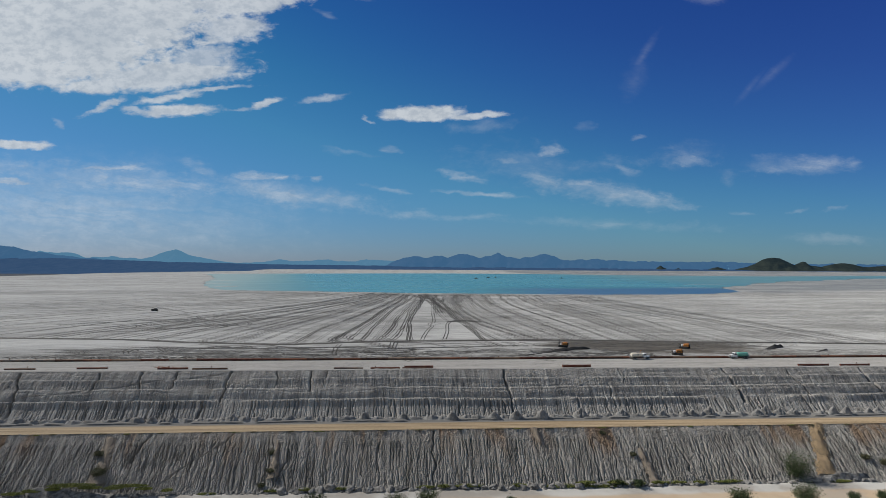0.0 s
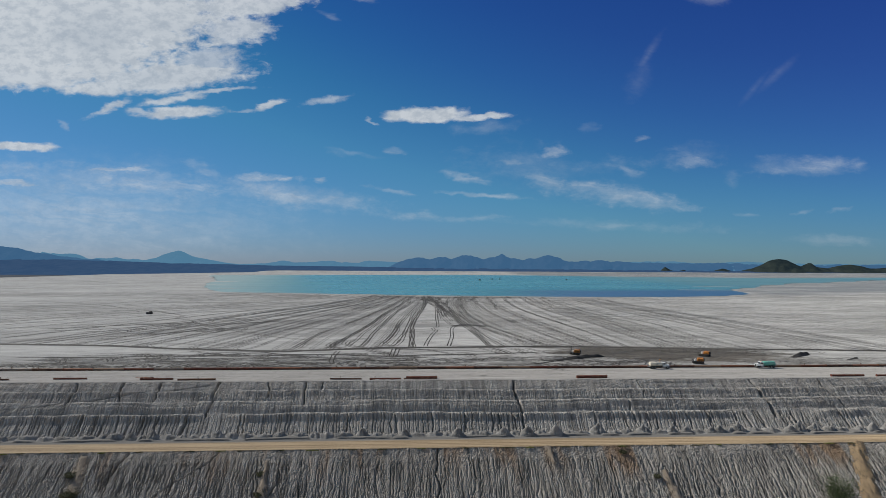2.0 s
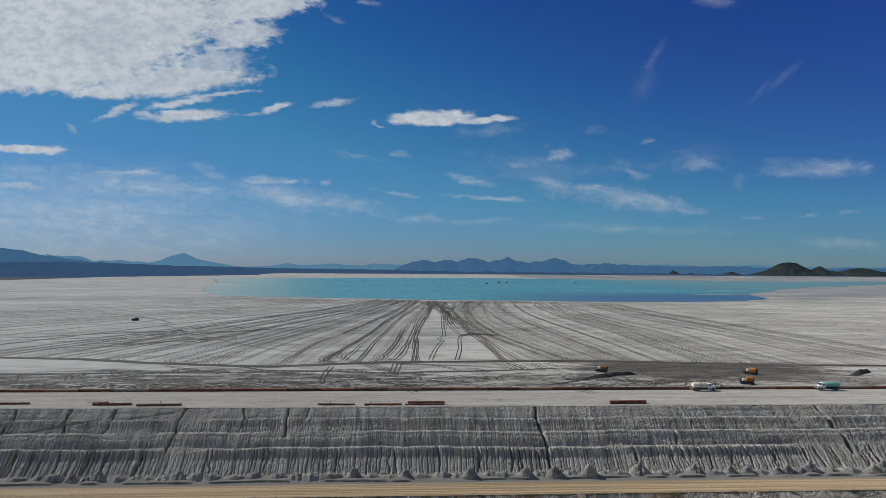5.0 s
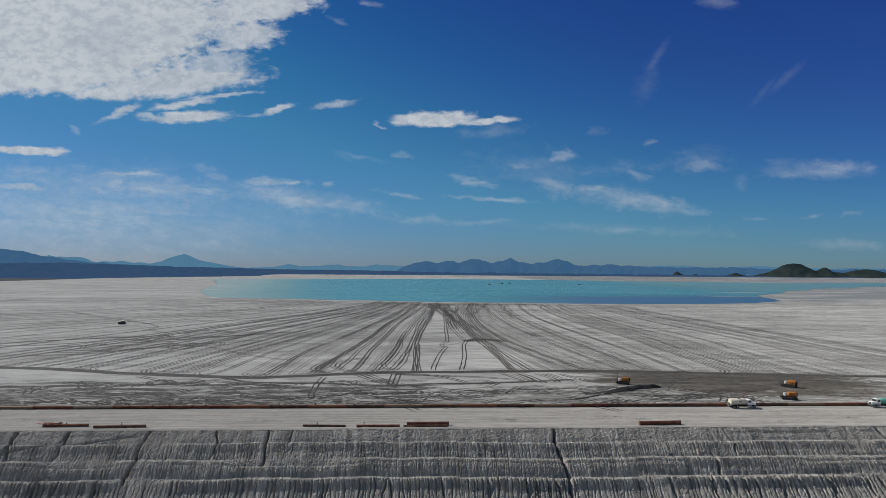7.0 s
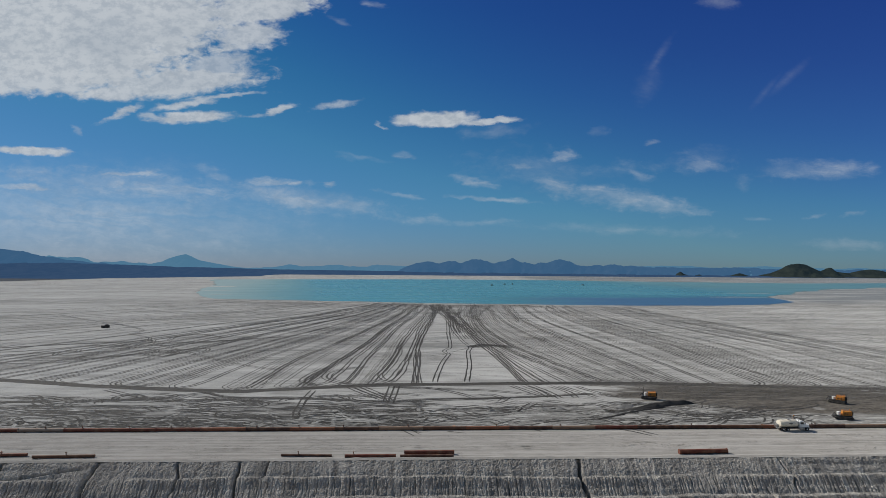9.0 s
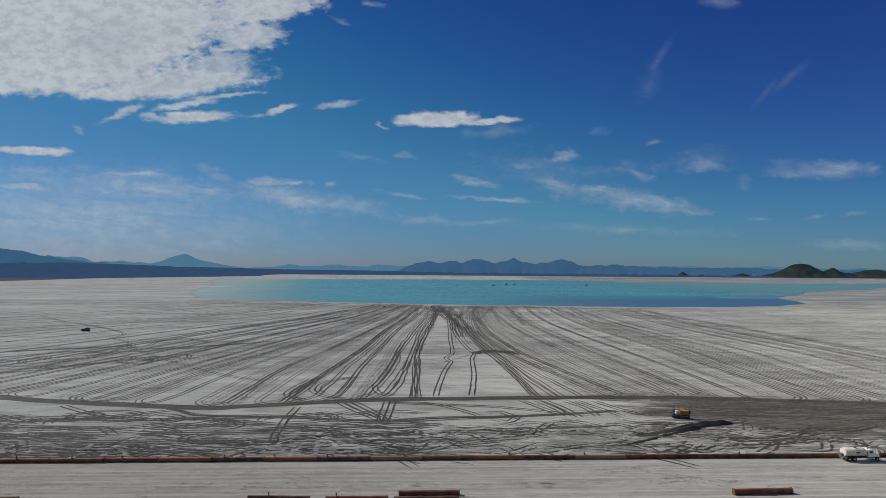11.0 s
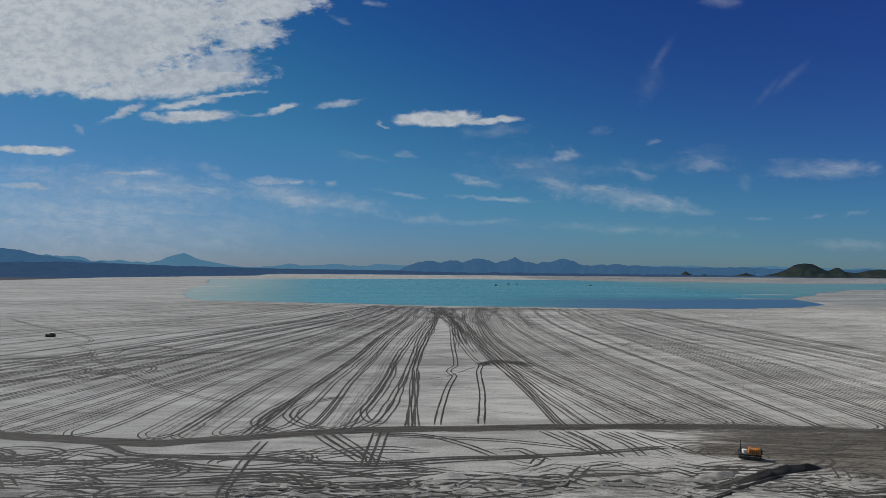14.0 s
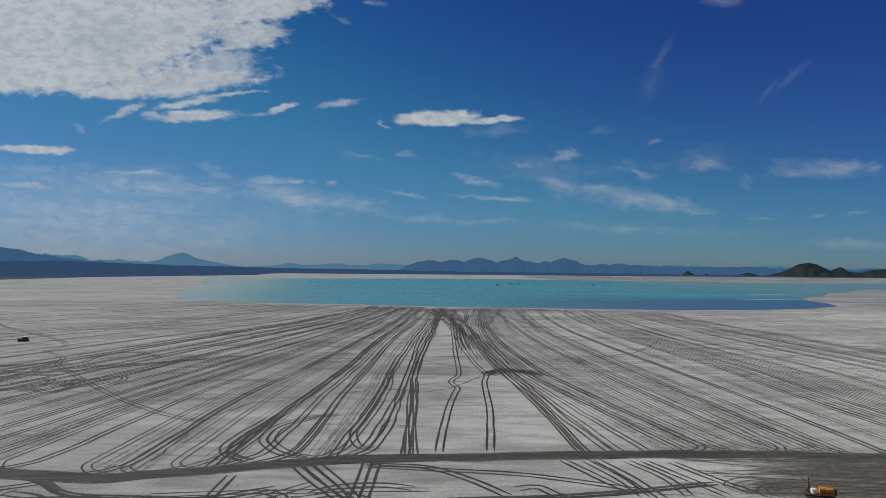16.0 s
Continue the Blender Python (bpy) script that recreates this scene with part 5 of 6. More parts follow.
# two ways that kink on their course, and those that meet crosswise by the pond
drive(strong, ((24.7, 349), (27.1, 370), (29.9, 397), (31.9, 423), (33.2, 440), (35.9, 456), (34.8, 473), (33.6, 492), (32.5, 557), (32.2, 637), (29.1, 764), (23.8, 864)), 1.9, 0.6, 0.5)
drive(strong, ((11.7, 349), (12.8, 359), (14.6, 376), (17.1, 398), (20.7, 421), (21.4, 429), (19.8, 438), (20.9, 445), (24.3, 458), (25.8, 492), (28.8, 557), (31.9, 618), (36.3, 706), (46, 839)), 1.9, 0.6, 0.5)
for x0, y0, x1, y1 in ((2, 850, 52, 690), (8, 845, 66, 640), (70, 855, 34, 640), (100, 860, 60, 660), (88, 868, 74, 600), (120, 868, 92, 620), (-30, 870, 10, 720), (55, 868, 38, 760), (24, 868, 46, 560), (16, 866, 40, 600), (78, 870, 98, 700), (64, 868, 48, 700)):
    drive(strong, ((x0, y0), ((x0 * 2 + x1) / 3 + rng.uniform(-4, 4), (y0 * 2 + y1) / 3), (x1, y1)), 1.9, 0.8, 1.6)
for k in range(16):
    a, b = rng.uniform(16, 66), rng.uniform(480, 640)
    drive(strong, ((a, b), (a * 0.7 + 12 + rng.uniform(-4, 4), (b + 870) / 2), (a * 0.9 + rng.uniform(-14, 14), 868)), 1.9, 0.6, 1.2)
for k in range(26):
    a = rng.uniform(-30, 150)
    drive(strong, ((a, 872 - rng.uniform(0, 22)), (a + rng.uniform(4, 16), 862 - rng.uniform(0, 20)), (a + rng.uniform(10, 40), 868 - rng.uniform(0, 26))), 2.2, 1.1, 1.5)
# hooks and loops where the ways leave the haul road
for k in range(2):
    o = k * 2.4 + rng.uniform(-0.5, 0.5)
    drive(strong, ((-37 + o, 383 + o), (-40.5 + o, 366), (-41.5 + 1.1 * o, 355), (-39.3 + 0.6 * o, 348), (-33 + 0.4 * o, 342.5)), 1.9, 0.7, 0.5, 1.2)
for o in (0.0, 2.2):
    drive(strong, ((-19 + o, 386.5), (-26.1 + o, 383), (-33.1 + o, 373.6), (-34.2 + o, 364), (-32.5 + o, 357), (-26.7 + o, 348.6), (-19.9 + o, 344.6)), 1.9, 0.6, 0.4, 1.2)
drive(strong, ((-3.7, 492), (-5.5, 430), (-8.7, 386.5), (-10.7, 370.4), (-10.4, 362), (-7.8, 353.4), (-3, 351)), 1.9, 0.65, 0.4, 1.2)

# ways that cut across the fan
drive(strong, ((-330, 690), (-301, 660), (-247, 608), (-222, 586), (-192, 551), (-186.5, 532), (-187, 524), (-174.4, 511), (-164.4, 500), (-155, 480), (-134.4, 455), (-99, 415), (-76, 393), (-61.5, 382), (-54.7, 381)), 1.9, 0.55, 0.3)
drive(faint, ((9, 415), (36, 393.5), (50.8, 379), (74, 361), (83.5, 355)), 1.9, 0.5, 0.3)
drive(faint, ((-24, 376.6), (0.5, 373), (16.4, 370), (31.7, 365), (45.7, 358.6)), 1.9, 0.5, 0.3)
drive(faint, ((-120, 560), (-40, 520), (40, 500), (83, 507), (152, 530), (240, 560)), 2.2, 0.6)
for k in range(7):
    drive(strong, ((36 + rng.uniform(-3, 3), 456 + rng.uniform(-4, 4)), (46 + rng.uniform(-2, 2), 465 + rng.uniform(-3, 5)), (57 + rng.uniform(-3, 6), 457 + rng.uniform(-6, 8))), 1.9, 0.9, 0.8, 1.2)
drive(strong, ((-160, 470), (-148, 486), (-150, 506), (-140, 520), (-128, 512), (-118, 500)), 2.2, 0.9)
for k in range(12):
    a, b, r, t0 = rng.uniform(-175, -118), rng.uniform(425, 480), rng.uniform(5, 12), rng.uniform(0, 6)
    drive(strong, [(a + r * math.cos(t0 + q), b + r * 1.6 * math.sin(t0 + q * 1.2)) for q in (0, 0.7, 1.4, 2.1, 2.8)], 1.9, 0.7, 0.8, 1.4)
for k in range(9):
    a = rng.uniform(-250, -150)
    drive(strong, ((a, 395 + k * 9), (a + 30, 402 + k * 10 + rng.uniform(-6, 6)), (a + 55, 425 + k * 9), (a + 70, 420 + k * 11)), 2.2, 0.9, 1.5)

# ways between the haul road and the pipeline
for pts in (((-17, 341), (-11, 330), (-6, 320), (-4.8, 315)), ((-21.6, 340), (-14, 327), (-7.4, 317)), ((-19.4, 341), (-12, 328), (-6, 318)), ((-5, 343), (-5.2, 331), (-5.9, 313)), ((-2.8, 343), (-3.4, 331), (-4.4, 312)),
            ((-5, 340), (8.7, 337.5), (17.6, 329.6), (24.7, 320)), ((-6, 339), (9.3, 336), (26.7, 333), (38.3, 329), (54, 322)), ((-33.4, 333), (-33.8, 320), (-33.5, 310), (-33.2, 301), (-31.9, 293)),
            ((46, 342), (50.5, 329), (51.8, 319)), ((49, 342), (53, 329), (55, 318)), ((56, 341), (60.4, 329), (61, 319)), ((60, 341), (65, 329), (69, 319)), ((41, 342), (46, 330), (50, 322)), ((66, 340), (70, 330), (75, 320)), ((-110, 336), (-90, 322), (-70, 316)), ((-70, 330), (-90, 320), (-110, 314))):
    drive(strong, pts, 1.9, 0.7, 0.3, 1.2)
drive(strong, ((-97, 317), (-99, 323), (-94.9, 328), (-86, 327.5), (-80, 324), (-85.2, 319), (-94, 317.5)), 1.9, 0.7, 0.5, 1.2)
second = glide(((-76, 332), (-70.8, 329.4), (-61.7, 322.5), (-45.9, 320.3), (-30.4, 318.5), (-15, 315.5), (0, 315.3), (12.6, 317.8), (40, 320), (70, 326)))
for off, w in ((-0.6, 1.3), (0.9, 1.1)):
    strong.ribbon(second + np.array((0.0, off)), w, off)
strong.ribbon(glide(((-16, 312), (-6.8, 306.4), (2, 306.2), (12, 306.6), (28.5, 305.3), (42.8, 305.1), (64, 308))), 1.2, 4.0)
for k in range(40):
    a, y, length = rng.uniform(-190, -20), rng.uniform(281, 322), rng.uniform(30, 80)
    drive(strong, ((a, y), (a + length * 0.35, y + rng.uniform(-2.5, 2.5)), (a + length * 0.7, y + rng.uniform(-3, 3)), (a + length, y + rng.uniform(-6, 6))), 1.9, rng.uniform(0.4, 0.9), 1.0)
for k in range(260):
    a, y = rng.uniform(-175, 120), rng.uniform(280, 309) if k % 8 else rng.uniform(306, 326)
    length = rng.uniform(9, 30)
    drive(strong if rng.random() < 0.75 else faint, ((a, y), (a + length * 0.4, y + rng.uniform(-3.5, 3.5)), (a + length * 0.8, y + rng.uniform(-10, 10))), 2.2, rng.uniform(0.4, 0.9), 1.2)
for k in range(22):
    a, y, r = rng.uniform(-160, 150), rng.uniform(290, 328), rng.uniform(4, 10)
    t0 = rng.uniform(0, 6)
    drive(strong, [(a + r * 1.8 * math.cos(t0 + q), y + r * 0.8 * math.sin(t0 + q)) for q in (0, 0.6, 1.2, 1.8, 2.4)], 2.2, 0.8, 0.8)

# haul road and the trodden yard round the machines
line = [(v, road_y(v) + 2.4 * (float(fbm(v * 0.05, 3.0, 44, 3)) - 0.5)) for v in range(-400, 301, 10)]
haul = Marks()
haul.ribbon(glide([p for p in line if p[0] <= 150]), 5.4, 1.0)
haul.ribbon(glide([p for p in line if p[0] >= 150]), 2.4, 2.0)
haul.link("road_haul", HAUL, "dark packed haul road across the tailings")
for off, w in ((-2.4, 1.6), (2.6, 1.4)):
    road.ribbon(glide([(a, b + off) for a, b in line]), w, off)
for k in range(150):
    s = rng.random()
    a = 66 + 110 * s
    y = 337 - 12 * s + rng.gauss(0, 6.5)
    road.ribbon(glide(((a, y), (a + rng.uniform(8, 24), y + rng.uniform(-3, 1)), (a + rng.uniform(26, 46), y + rng.uniform(-14, 6)))), rng.uniform(0.35, 0.9), k)
for k in range(60):
    a, y, r = rng.uniform(72, 200), rng.uniform(288, 330), rng.uniform(4, 14)
    t0 = rng.uniform(0, 6)
    drive(road, [(a + r * 1.6 * math.cos(t0 + q), y + r * 0.6 * math.sin(t0 + q)) for q in (0, 0.6, 1.2, 1.8)], 2.0, 0.55, 0.8)

for off, w in ((-1.6, 1.6), (0.3, 2.0), (2.1, 1.4)):
    strong.ribbon(glide([(a, b + off + 0.4 * math.sin(a * 0.07 + off)) for a, b in line if a <= 10]), w, off + 9)
for off in (-1.9, -1.1, 0.2, 1.2, 2.2):
    strong.ribbon(glide([(a, b + off + 0.5 * math.sin(a * 0.09 + off)) for a, b in line]), 0.55, off)

strong.link("wheel_tracks", MARK, "dark damp wheel ruts fanning out over the tailings")
faint.link("faint_wheel_tracks", FAINT_MARK, "faint old wheel ruts on the tailings")
road.link("haul_road_marks", TRODDEN, "dark trodden haul road across the tailings")

# scuffs and turning marks on the crest road
scuffs = Marks(lambda x, y: 0.24 + 0 * x)
for k in range(46):
    a, y = rng.uniform(-150, 190), rng.uniform(254.5, 263)
    drive(scuffs, ((a, y), (a + rng.uniform(2, 5), y + rng.uniform(-1.5, 2)), (a + rng.uniform(6, 14), y + rng.uniform(-1, 3))), 1.9, 0.4, 0.8, 0.8)
for a in (-25, 58, 60, 130):
    drive(scuffs, ((a - 14, 268), (a - 4, 270), (a + 4, 266), (a + 12, 259)), 2.2, 0.5, 0.5)
for y in (262.5, 270.0):
    drive(scuffs, [(v, y + 0.7 * math.sin(v * 0.03 + y)) for v in range(-230, 251, 30)], 2.1, 0.45, 0.6)
scuffs.link("crest_road_tracks", ROAD_MARK, "faint wheel marks on the graded crest road")

# drying cracks that cross the beach
cracks = Marks()
for pts in (((-55, 344), (-55, 354), (-56, 376), (-55.4, 383), (-51, 394), (-47.4, 403.6), (-38.7, 406), (-30.3, 412), (-17.5, 420), (-1.3, 425), (7, 420), (17.5, 425)), ((17.5, 425), (32.9, 450), (46.8, 464), (68, 493), (100.7, 508), (124, 523), (145.6, 554), (167, 589)),
            ((-55, 555), (-30, 536), (-4.5, 515), (17.8, 484), (30.4, 476))):
    line = glide(pts, 1.0)
    run = np.arange(len(line))
    line = line + np.stack((1.5 * (fbm(run * 0.2, 1, 8) - 0.5), 3.0 * (fbm(run * 0.25, 5, 9) - 0.5)), 1)
    cracks.ribbon(line, 0.55, 2.0)
cracks.link("drying_cracks", MARK, "dark irregular drying cracks in the tailings")


# ---------------------------------------------------------------- heaps of soil
def heap_mesh(lx, ly, h, seed, peaks=2):
    """Dumped soil: some peaks side by side, lumpy, on a flat foot."""
    n = 15
    gx, gy = np.meshgrid(np.linspace(-1, 1, n * 2), np.linspace(-1, 1, n))
    z = np.zeros_like(gx)
    r = random.Random(seed)
    for k in range(peaks):
        px = (k + 0.5) / peaks * 1.5 - 0.75 + r.uniform(-0.12, 0.12)
        q = np.sqrt(((gx - px) * 0.85) ** 2 + ((gy - r.uniform(-0.1, 0.25)) * 1.05) ** 2)
        z = np.maximum(z, r.uniform(0.65, 1.0) * np.clip(1 - q * 1.05, 0, 1) ** 0.9)
    skirt = np.clip(1.02 - np.maximum(np.abs(gx), np.abs(gy)) ** 4, 0, 1)
    z = (z + 0.20 * np.clip((1 - np.abs(gx) ** 3) * (1 - np.abs(gy) ** 3), 0, 1)) * np.minimum(1, skirt * 6)
    z = z * (0.5 + 1.0 * fbm(gx * 3.5 + seed, gy * 3.5, seed, 5)) - 0.08
    X = gx * lx * (1 + 0.12 * (fbm(gy * 2, gx * 2, seed + 4) - 0.5)) / 2
    Y = gy * ly * (1 + 0.3 * (fbm(gx * 3, seed, seed + 5) - 0.5)) / 2
    return grid_mesh("soil_heap", X, Y, z * h, SOIL)


kinds = [heap_mesh(*row) for row in ((4.4, 3.4, 2.2, 1, 1), (3.6, 3.2, 1.7, 2, 1), (5.2, 3.6, 1.5, 3, 1), (4.2, 3.2, 2.5, 4, 1), (5.8, 3.0, 1.2, 5, 1), (4.6, 3.6, 1.9, 6, 1))]
x = -232.0
while x < 262:
    k = rng.randrange(6)
    ob = new("soil_heap", kinds[k])
    grow = rng.uniform(1.1, 1.5)
    ob.matrix_world = pose(x, 227.6 + rng.uniform(-0.5, 0.5), BENCH_Z + 0.22, 0, 0, rng.uniform(-5, 5)) @ Matrix.Diagonal((grow, grow, grow * rng.uniform(0.7, 1.05), 1))
    tagged(ob, "heap of dumped grey soil at the foot of the dam face", "soil heap", "soil heaps on the bench")
    x += kinds[k].vertices[0].co.x * -2 * grow * rng.uniform(0.62, 0.90) + (1.5 if rng.random() < 0.25 else 0)


def windrow(points, width, h, mat, seed, label, foot=None):
    """A long bank of pushed-up soil along a line, highest towards its end."""
    line = glide(points, 0.7)
    d = np.gradient(line, axis=0)
    d /= np.linalg.norm(d, axis=1, keepdims=True)
    nrm = np.stack((-d[:, 1], d[:, 0]), 1)
    s = np.linspace(0, 1, len(line))
    v = np.linspace(-1, 1, 17)
    X, Y, Z = (np.zeros((len(v), len(line))) for _ in range(3))
    for j, q in enumerate(v):
        w = width * (0.35 + 0.65 * smooth(s, 0, 0.7)) * (1 - 0.85 * smooth(s, 0.86, 1.0)) / 2
        p = line + nrm * (q * w)[:, None]
        X[j], Y[j] = p[:, 0], p[:, 1]
        crest = (1 - abs(q)) ** 0.8 * (0.12 + 0.88 * smooth(s, 0.42, 0.85)) * (1 - smooth(s, 0.93, 1.0))
        Z[j] = (beach(p[:, 0], p[:, 1]) * 0.4 if foot is None else foot) - 0.1 + h * crest * (0.75 + 0.5 * fbm(p[:, 0] * 0.5, p[:, 1] * 0.7, seed) + 0.30 * (vnoise(p[:, 0] * 1.5, p[:, 1] * 1.5, seed + 2) - 0.5))
    return tagged(new("soil_bank", grid_mesh("soil_bank", X, Y, Z, mat)), label, "soil bank", "pushed-up soil banks")


windrow(((38, 283), (52, 288.5), (62, 294), (76, 301.5), (88, 307), (100, 309.5)), 3.4, 1.5, SHADED_SOIL, 5, "bank of pushed-up tailings with shade painted into its dark soil")
windrow(((36, 281.2), (52, 286.6), (64, 292.4), (78, 299.8), (88, 304.6)), 1.6, 0.7, SHADED_SOIL, 11, "bank of pushed-up tailings with shade painted into its dark soil")
windrow(((30, 280.4), (46, 284.0), (60, 289.4), (72, 295.4)), 1.3, 0.55, SHADED_SOIL, 12, "bank of pushed-up tailings with shade painted into its dark soil")
windrow(((172, 289), (180, 294), (190, 303), (200, 311), (207, 313)), 4.2, 1.7, SHADED_SOIL, 6, "bank of pushed-up tailings with shade painted into its dark soil")
windrow(((202, 290), (212, 295), (222, 300)), 3.4, 1.0, SHADED_SOIL, 7, "bank of pushed-up tailings with shade painted into its dark soil")
windrow(((46, 291), (56, 297), (68, 303), (78, 307)), 5.0, 0.8, SOIL, 8, "pale bank of pushed-up tailings")
for k, (x, y) in enumerate(((14, 299), (18, 299.5), (23, 299), (28, 300), (33, 299), (-88, 308), (-97, 301), (60, 308), (4, 300), (-62, 304), (44, 300), (-130, 306))):
    ob = new("soil_heap", kinds[k % 6])
    ob.matrix_world = pose(x, y, -0.05, 0, 0, rng.uniform(-30, 30)) @ Matrix.Diagonal((0.9, 0.7, 0.28, 1))
    tagged(ob, "small heap of churned grey tailings behind the pipeline", "soil heap", "heaps of churned tailings")

# ---------------------------------------------------------------- toe of the dam: boulders, grass, shrubs


def rock_mesh(seed):
    bm = bmesh.new()
    bmesh.ops.create_icosphere(bm, subdivisions=3, radius=1.0)
    r = random.Random(seed)
    off = Vector((r.uniform(0, 99), r.uniform(0, 99), r.uniform(0, 99)))
    cuts = [(Vector((r.uniform(-1, 1), r.uniform(-1, 1), r.uniform(-0.5, 1))).normalized(), r.uniform(0.5, 0.85)) for _ in range(12)]
    for v in bm.verts:
        p = v.co * (1 + 0.25 * noise.noise(v.co * 1.1 + off))
        for n, lim in cuts:
            over = p.dot(n) - lim
            if over > 0:
                p -= n * over
        p += v.co * (0.10 * noise.noise(p * 3.5 + off) + 0.05 * noise.noise(p * 9 + off))
        v.co = p
    me = bpy.data.meshes.new("boulder")
    bm.to_mesh(me)
    bm.free()
    me.polygons.foreach_set("use_smooth", np.full(len(me.polygons), False))
    me.materials.append(BOULDER)
    return me


rocks = [rock_mesh(k) for k in range(7)]


def put_rock(x, y, size):
    ob = new("boulder", rng.choice(rocks))
    ob.matrix_world = pose(x, y, TOE_Z + size * 0.2, rng.uniform(-15, 15), rng.uniform(-15, 15), rng.uniform(0, 360)) @ Matrix.Diagonal((size * rng.uniform(1.0, 1.5), size, size * rng.uniform(0.6, 0.85), 1))
    tagged(ob, "rounded grey boulder at the foot of the dam", "boulder", "boulders along the dam toe")


x = -170.0
while x < 180:
    size = rng.uniform(0.6, 1.5) * (1.45 if -45 < x < 75 else 1.0) * (0.6 if -75 < x < -40 else 1.0)
    put_rock(x, 193.2 + rng.uniform(-0.9, 0.9), size)
    if rng.random() < 0.5:
        put_rock(x + rng.uniform(-1, 1), 192.6 + rng.uniform(-0.6, 0.6), size * 0.55)
    x += size * rng.uniform(1.2, 1.9)
# a slumped block of the bank
windrow(((-62, 194.6), (-72, 194.2), (-84, 193.6), (-96, 193.2), (-108, 193.4), (-116, 193.8)), 6.0, 2.9, BOULDER, 9, "slumped grey bank at the dam toe", TOE_Z)
windrow(((104, 194.8), (112, 194.4), (124, 194.2), (136, 194.4), (150, 194.6), (160, 195)), 4.5, 2.6, BOULDER, 10, "slumped grey bank at the dam toe", TOE_Z)
for x, y, size in ((-106, 192.5, 1.3), (-92, 191.6, 1.6), (-82, 191.8, 1.4), (-121, 192.8, 1.5), (136, 193.2, 1.6), (142, 193.8, 2.2), (148, 193.5, 1.6)):
    put_rock(x, y, size)


def tuft(name, x, y, z, lx, ly, h, count, mat, label):
    """A patch of grass: many bent blades."""
    r = random.Random(int(x * 13 + y))
    co, faces = [], []
    for _ in range(count):
        a, q = r.uniform(0, 6.283), math.sqrt(r.random())
        bx, by = lx * q * math.cos(a), ly * q * math.sin(a)
        t, hh, w = r.uniform(0, 6.283), h * r.uniform(0.4, 1.0) * (1.1 - 0.5 * q), r.uniform(0.05, 0.11)
        dx, dy = math.cos(t), math.sin(t)
        n = len(co)
        co += [(bx - dy * w, by + dx * w, 0), (bx + dy * w, by - dx * w, 0), (bx + dx * hh * 0.3 + dy * w * 0.6, by + dy * hh * 0.3 - dx * w * 0.6, hh * 0.65), (bx + dx * hh * 0.3 - dy * w * 0.6, by + dy * hh * 0.3 + dx * w * 0.6, hh * 0.65), (bx + dx * hh * 0.7, by + dy * hh * 0.7, hh)]
        faces += [(n, n + 1, n + 2, n + 3), (n + 3, n + 2, n + 4)]
    me = bpy.data.meshes.new(name)
    me.from_pydata(co, [], faces)
    me.materials.append(mat)
    ob = new(name, me)
    ob.matrix_world = pose(x, y, z)
    return tagged(ob, label, "grass", kind="stuff")


def face_z(y):
    """Height of the lower dam face."""
    return BENCH_Z + (TOE_Z - BENCH_Z) * (BENCH_OUT - y) / (BENCH_OUT - TOE_Y)


for x, y, z, lx, ly in ((-101, 193.8, -24.6, 7.5, 1.6), (-84, 194.2, -25.2, 6.0, 1.2), (-118, 193.5, -26.8, 3.5, 1.2), (-128, 193.2, -27.3, 1.5, 0.8), (22, 193.5, -27.0, 5, 1.2), (54, 192.8, -27.4, 8, 1.4), (66, 192.5, -27.6, 5, 1.2), (76, 193.0, -27.2, 4, 1.2),
                        (8, 193.6, -27.2, 3, 1), (-40, 193.4, -27.4, 3, 0.9), (-18, 193.5, -27.1, 3, 0.9), (-60, 192.8, -27.7, 3, 0.8), (90, 193.4, -27.2, 4, 1), (146, 192.4, -27.5, 4, 1.2), (108, 193.4, -27.2, 5, 1)):
    tuft("grass_patch", x, y, z, lx, ly, 0.7, int(260 * lx), GRASS_LEAF, "bright green grass among the toe boulders")


for k in range(30):
    x = -160 + 11.2 * k + rng.uniform(-4, 4)
    tuft("grass_patch", x, BENCH_OUT - 0.5 + rng.uniform(-0.3, 0.3), BENCH_Z - 0.15, rng.uniform(0.9, 2.6), 0.45, 0.45, 150, OLIVE_LEAF if k % 3 else GRASS_LEAF, "sparse olive grass along the edge of the bench road")
for x, z, lx in ((-112, -25.9, 3.0), (-106, -25.4, 2.4), (-95, -25.2, 3.6), (-88, -25.4, 3.0), (-79, -25.8, 2.6), (-72, -26.4, 1.8), (-30, -27.0, 2.0), (14, -26.8, 2.4), (38, -27.0, 2.6), (60, -26.6, 3.4), (70, -26.7, 3.0), (84, -27.0, 2.2), (98, -27.2, 2.0)):
    tuft("grass_patch", x, 193.0, z, lx, 1.1, 0.8, int(300 * lx), GRASS_LEAF, "bright green grass growing over the toe blocks")


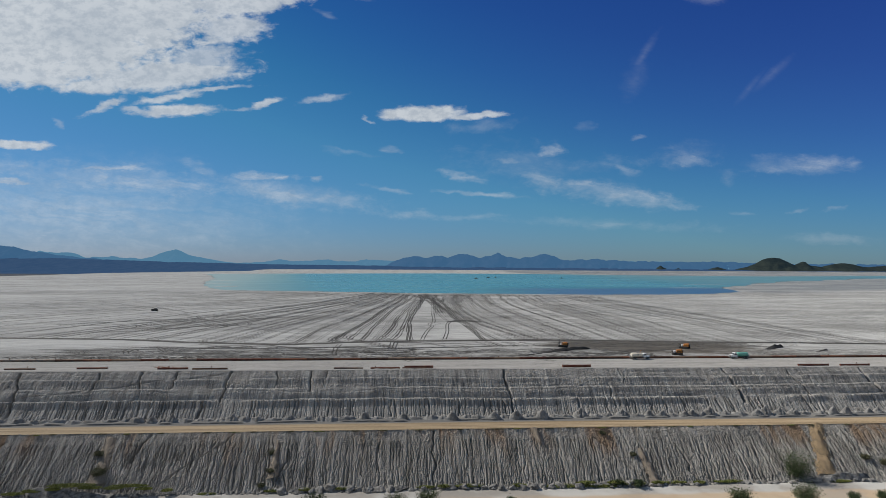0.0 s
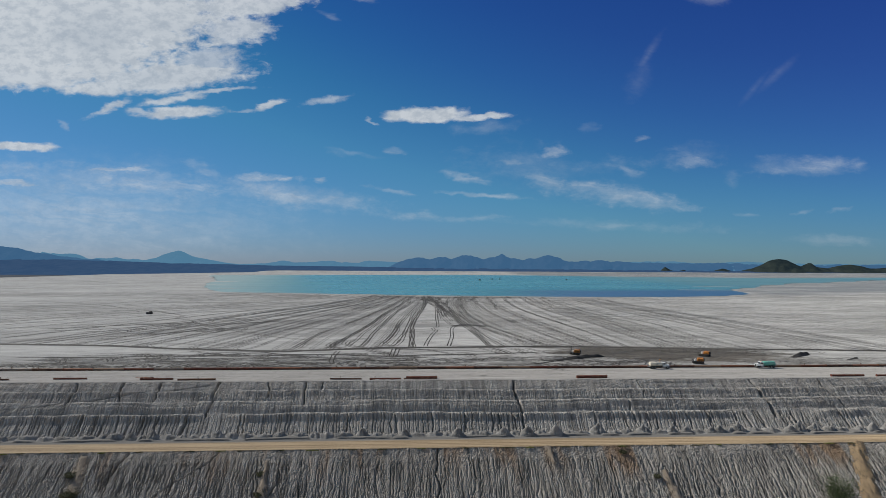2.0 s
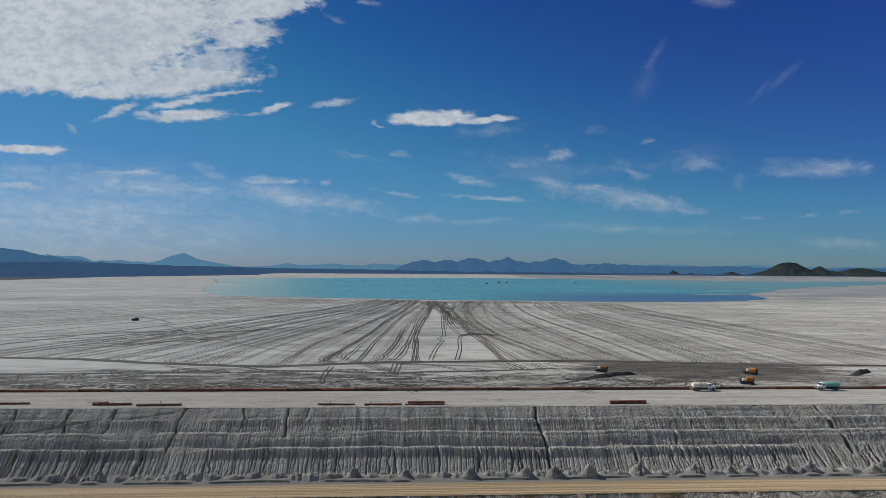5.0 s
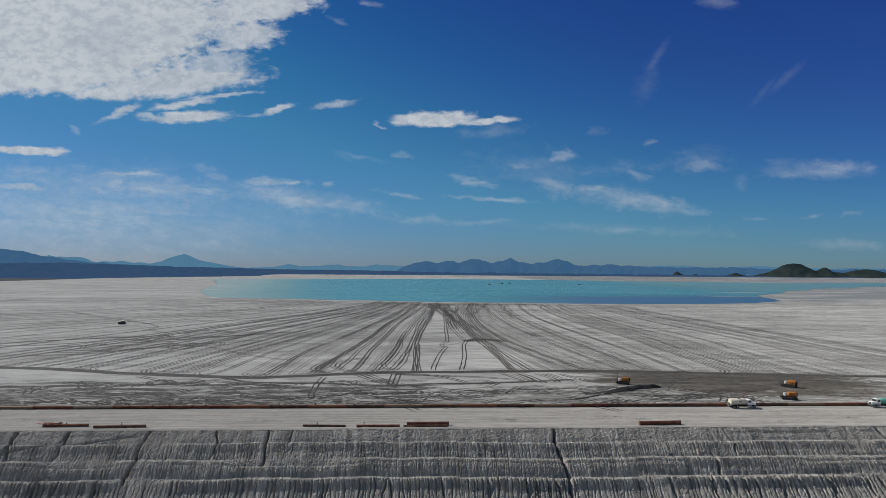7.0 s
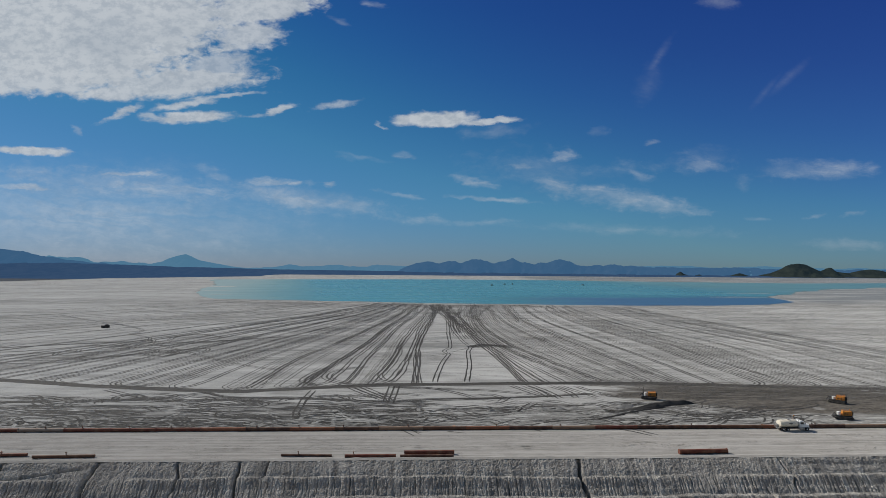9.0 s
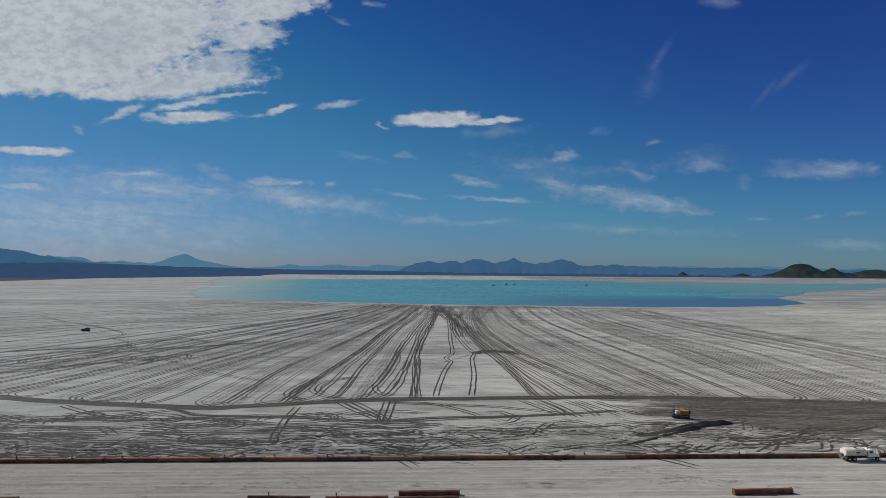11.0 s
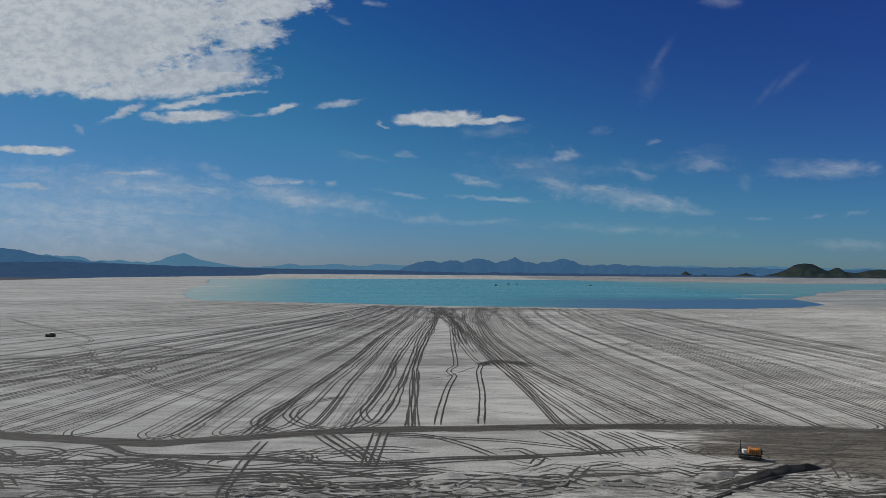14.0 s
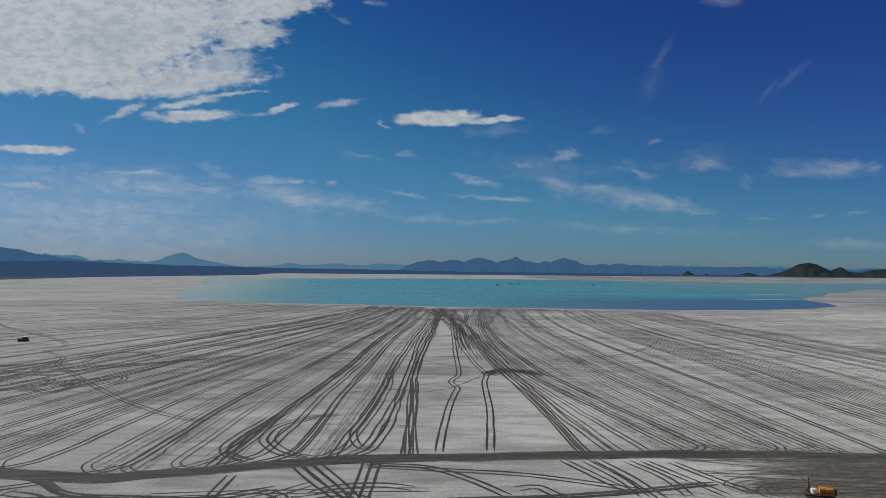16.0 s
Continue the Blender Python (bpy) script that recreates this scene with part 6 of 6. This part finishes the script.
def shrub(x, y, z, r, h, label, seed, leaf=None):
    """A desert shrub: branching stems and a ragged crown of small leaf clumps."""
    rr = random.Random(seed)
    ob = thing("shrub", pose(x, y, z), label, "shrub", "desert shrubs")
    bm = bmesh.new()
    tips = []
    for k in range(7):
        a = k * 0.9 + rr.uniform(-0.3, 0.3)
        mid = Vector((math.cos(a) * r * 0.3, math.sin(a) * r * 0.3, h * 0.4))
        tip = Vector((math.cos(a) * r * rr.uniform(0.4, 0.8), math.sin(a) * r * rr.uniform(0.4, 0.8), h * rr.uniform(0.65, 0.95)))
        rod(bm, (0, 0, -0.3), mid, 0.09, 0.06, 6)
        rod(bm, mid, tip, 0.06, 0.02, 6)
        tips += [mid, mid * 0.55, tip, (mid + tip) / 2, Vector((tip.x * 0.8, tip.y * 0.8, tip.z * 0.45))]
    part("stems", bm, BARK, ob)
    rn = np.random.RandomState(seed)
    n = int(560 * r)
    c = np.array([tuple(t) for t in tips])[rn.randint(0, len(tips), n)] + rn.normal(0, 1, (n, 3)) * (r * 0.24, r * 0.24, h * 0.13)
    c = np.repeat(c[c[:, 2] > 0.05], 3, axis=0)
    c = c + rn.uniform(-1, 1, c.shape) * (0.2, 0.2, 0.15)
    u = rn.normal(0, 1, c.shape)
    u /= np.linalg.norm(u, axis=1, keepdims=True)
    v = np.cross(u, rn.normal(0, 1, c.shape))
    v /= np.linalg.norm(v, axis=1, keepdims=True)
    s = rn.uniform(0.09, 0.2, (len(c), 1))
    co = np.stack((c - u * s, c - v * s * 0.5, c + u * s, c + v * s * 0.5), 1).reshape(-1, 3)
    faces = np.arange(len(co)).reshape(-1, 4).tolist()
    me = bpy.data.meshes.new("crown")
    me.from_pydata(co.tolist(), [], faces)
    me.materials.append(leaf or BUSH_LEAF)
    crown = new("crown", me)
    crown.parent = ob


for k, (x, y, z, r, h) in enumerate(((133, 195.5, -27.2, 5.0, 7.6), (-25.5, 180.5, -28, 4.0, 3.8), (-1.5, 180.0, -28, 3.2, 3.8), (8, 180.5, -28, 4.0, 4.5), (103.5, 178.5, -28, 3.6, 3.8), (124, 178.0, -28, 4.2, 4.6),
                                    (140, 178.5, -28, 1.8, 2.0), (150, 179.0, -28, 2.0, 2.0), (77, 192.5, -27.8, 2.2, 2.2), (71, 193.0, -27.6, 1.6, 1.6), (33, 180.0, -28, 1.6, 2.4))):
    shrub(x, y, z, r, h, "dark green desert shrub at the foot of the dam", 100 + k)
for k, (x, y, r, h) in enumerate(((-96, 200.5, 2.4, 2.2), (-99, 207.0, 1.8, 1.4), (-43, 206.5, 1.1, 1.2), (-42, 200.5, 1.4, 1.3), (168, 199, 2.0, 1.8), (162, 201.5, 1.6, 1.4), (72, 212.0, 1.1, 0.9), (80, 204.0, 1.2, 0.9), (178, 196, 2.2, 2.0), (-44, 196, 1.2, 1.0))):
    shrub(x, y, face_z(y) - 0.2, r, h, "olive desert shrub growing on the rilled dam face", 140 + k, OLIVE_LEAF)


# ochre earth spilled down the lower face
def spill(x0, x1, top_w, foot_w, y0, y1, seed, mat):
    s = np.linspace(0, 1, 40)[:, None]
    v = np.linspace(-1, 1, 26)[None]
    w = (top_w + (foot_w - top_w) * s) * (1 + 0.4 * (fbm(s * 6, v * 0.0 + seed, seed) - 0.5))
    X = x0 + (x1 - x0) * s + v * w / 2
    Y = y0 + (y1 - y0) * s + 0 * v
    Z = face_z(Y) + 0.5 * (1 - v ** 2) + 1.3 * (fbm(X * 0.5, Y * 0.35, seed, 5) - 0.5) - 0.25 * np.abs(v) ** 2 + 0.15
    ob = new("spilled_earth", grid_mesh("spilled_earth", X, Y - 0.35 * (1 - v ** 2), Z, mat, True, 0 * s + (v + 1) / 2))
    return tagged(ob, "ochre earth spilled down the lower dam face" if mat is OCHRE else "dun earth slumped down the lower dam face", "earth", "spilled earth on the dam face")


spill(153, 144, 5.5, 9.0, 214.3, 196.0, 3, OCHRE)
spill(47.7, 48.5, 4.0, 1.2, 214.4, 208.5, 4, DUN)
spill(-98, -95, 4.0, 7.0, 213.0, 197.0, 5, DUN)
spill(83, 84, 2.0, 5.0, 206.0, 194.5, 6, DUN)
spill(-42, -41, 1.5, 4.5, 211.0, 198.0, 7, DUN)
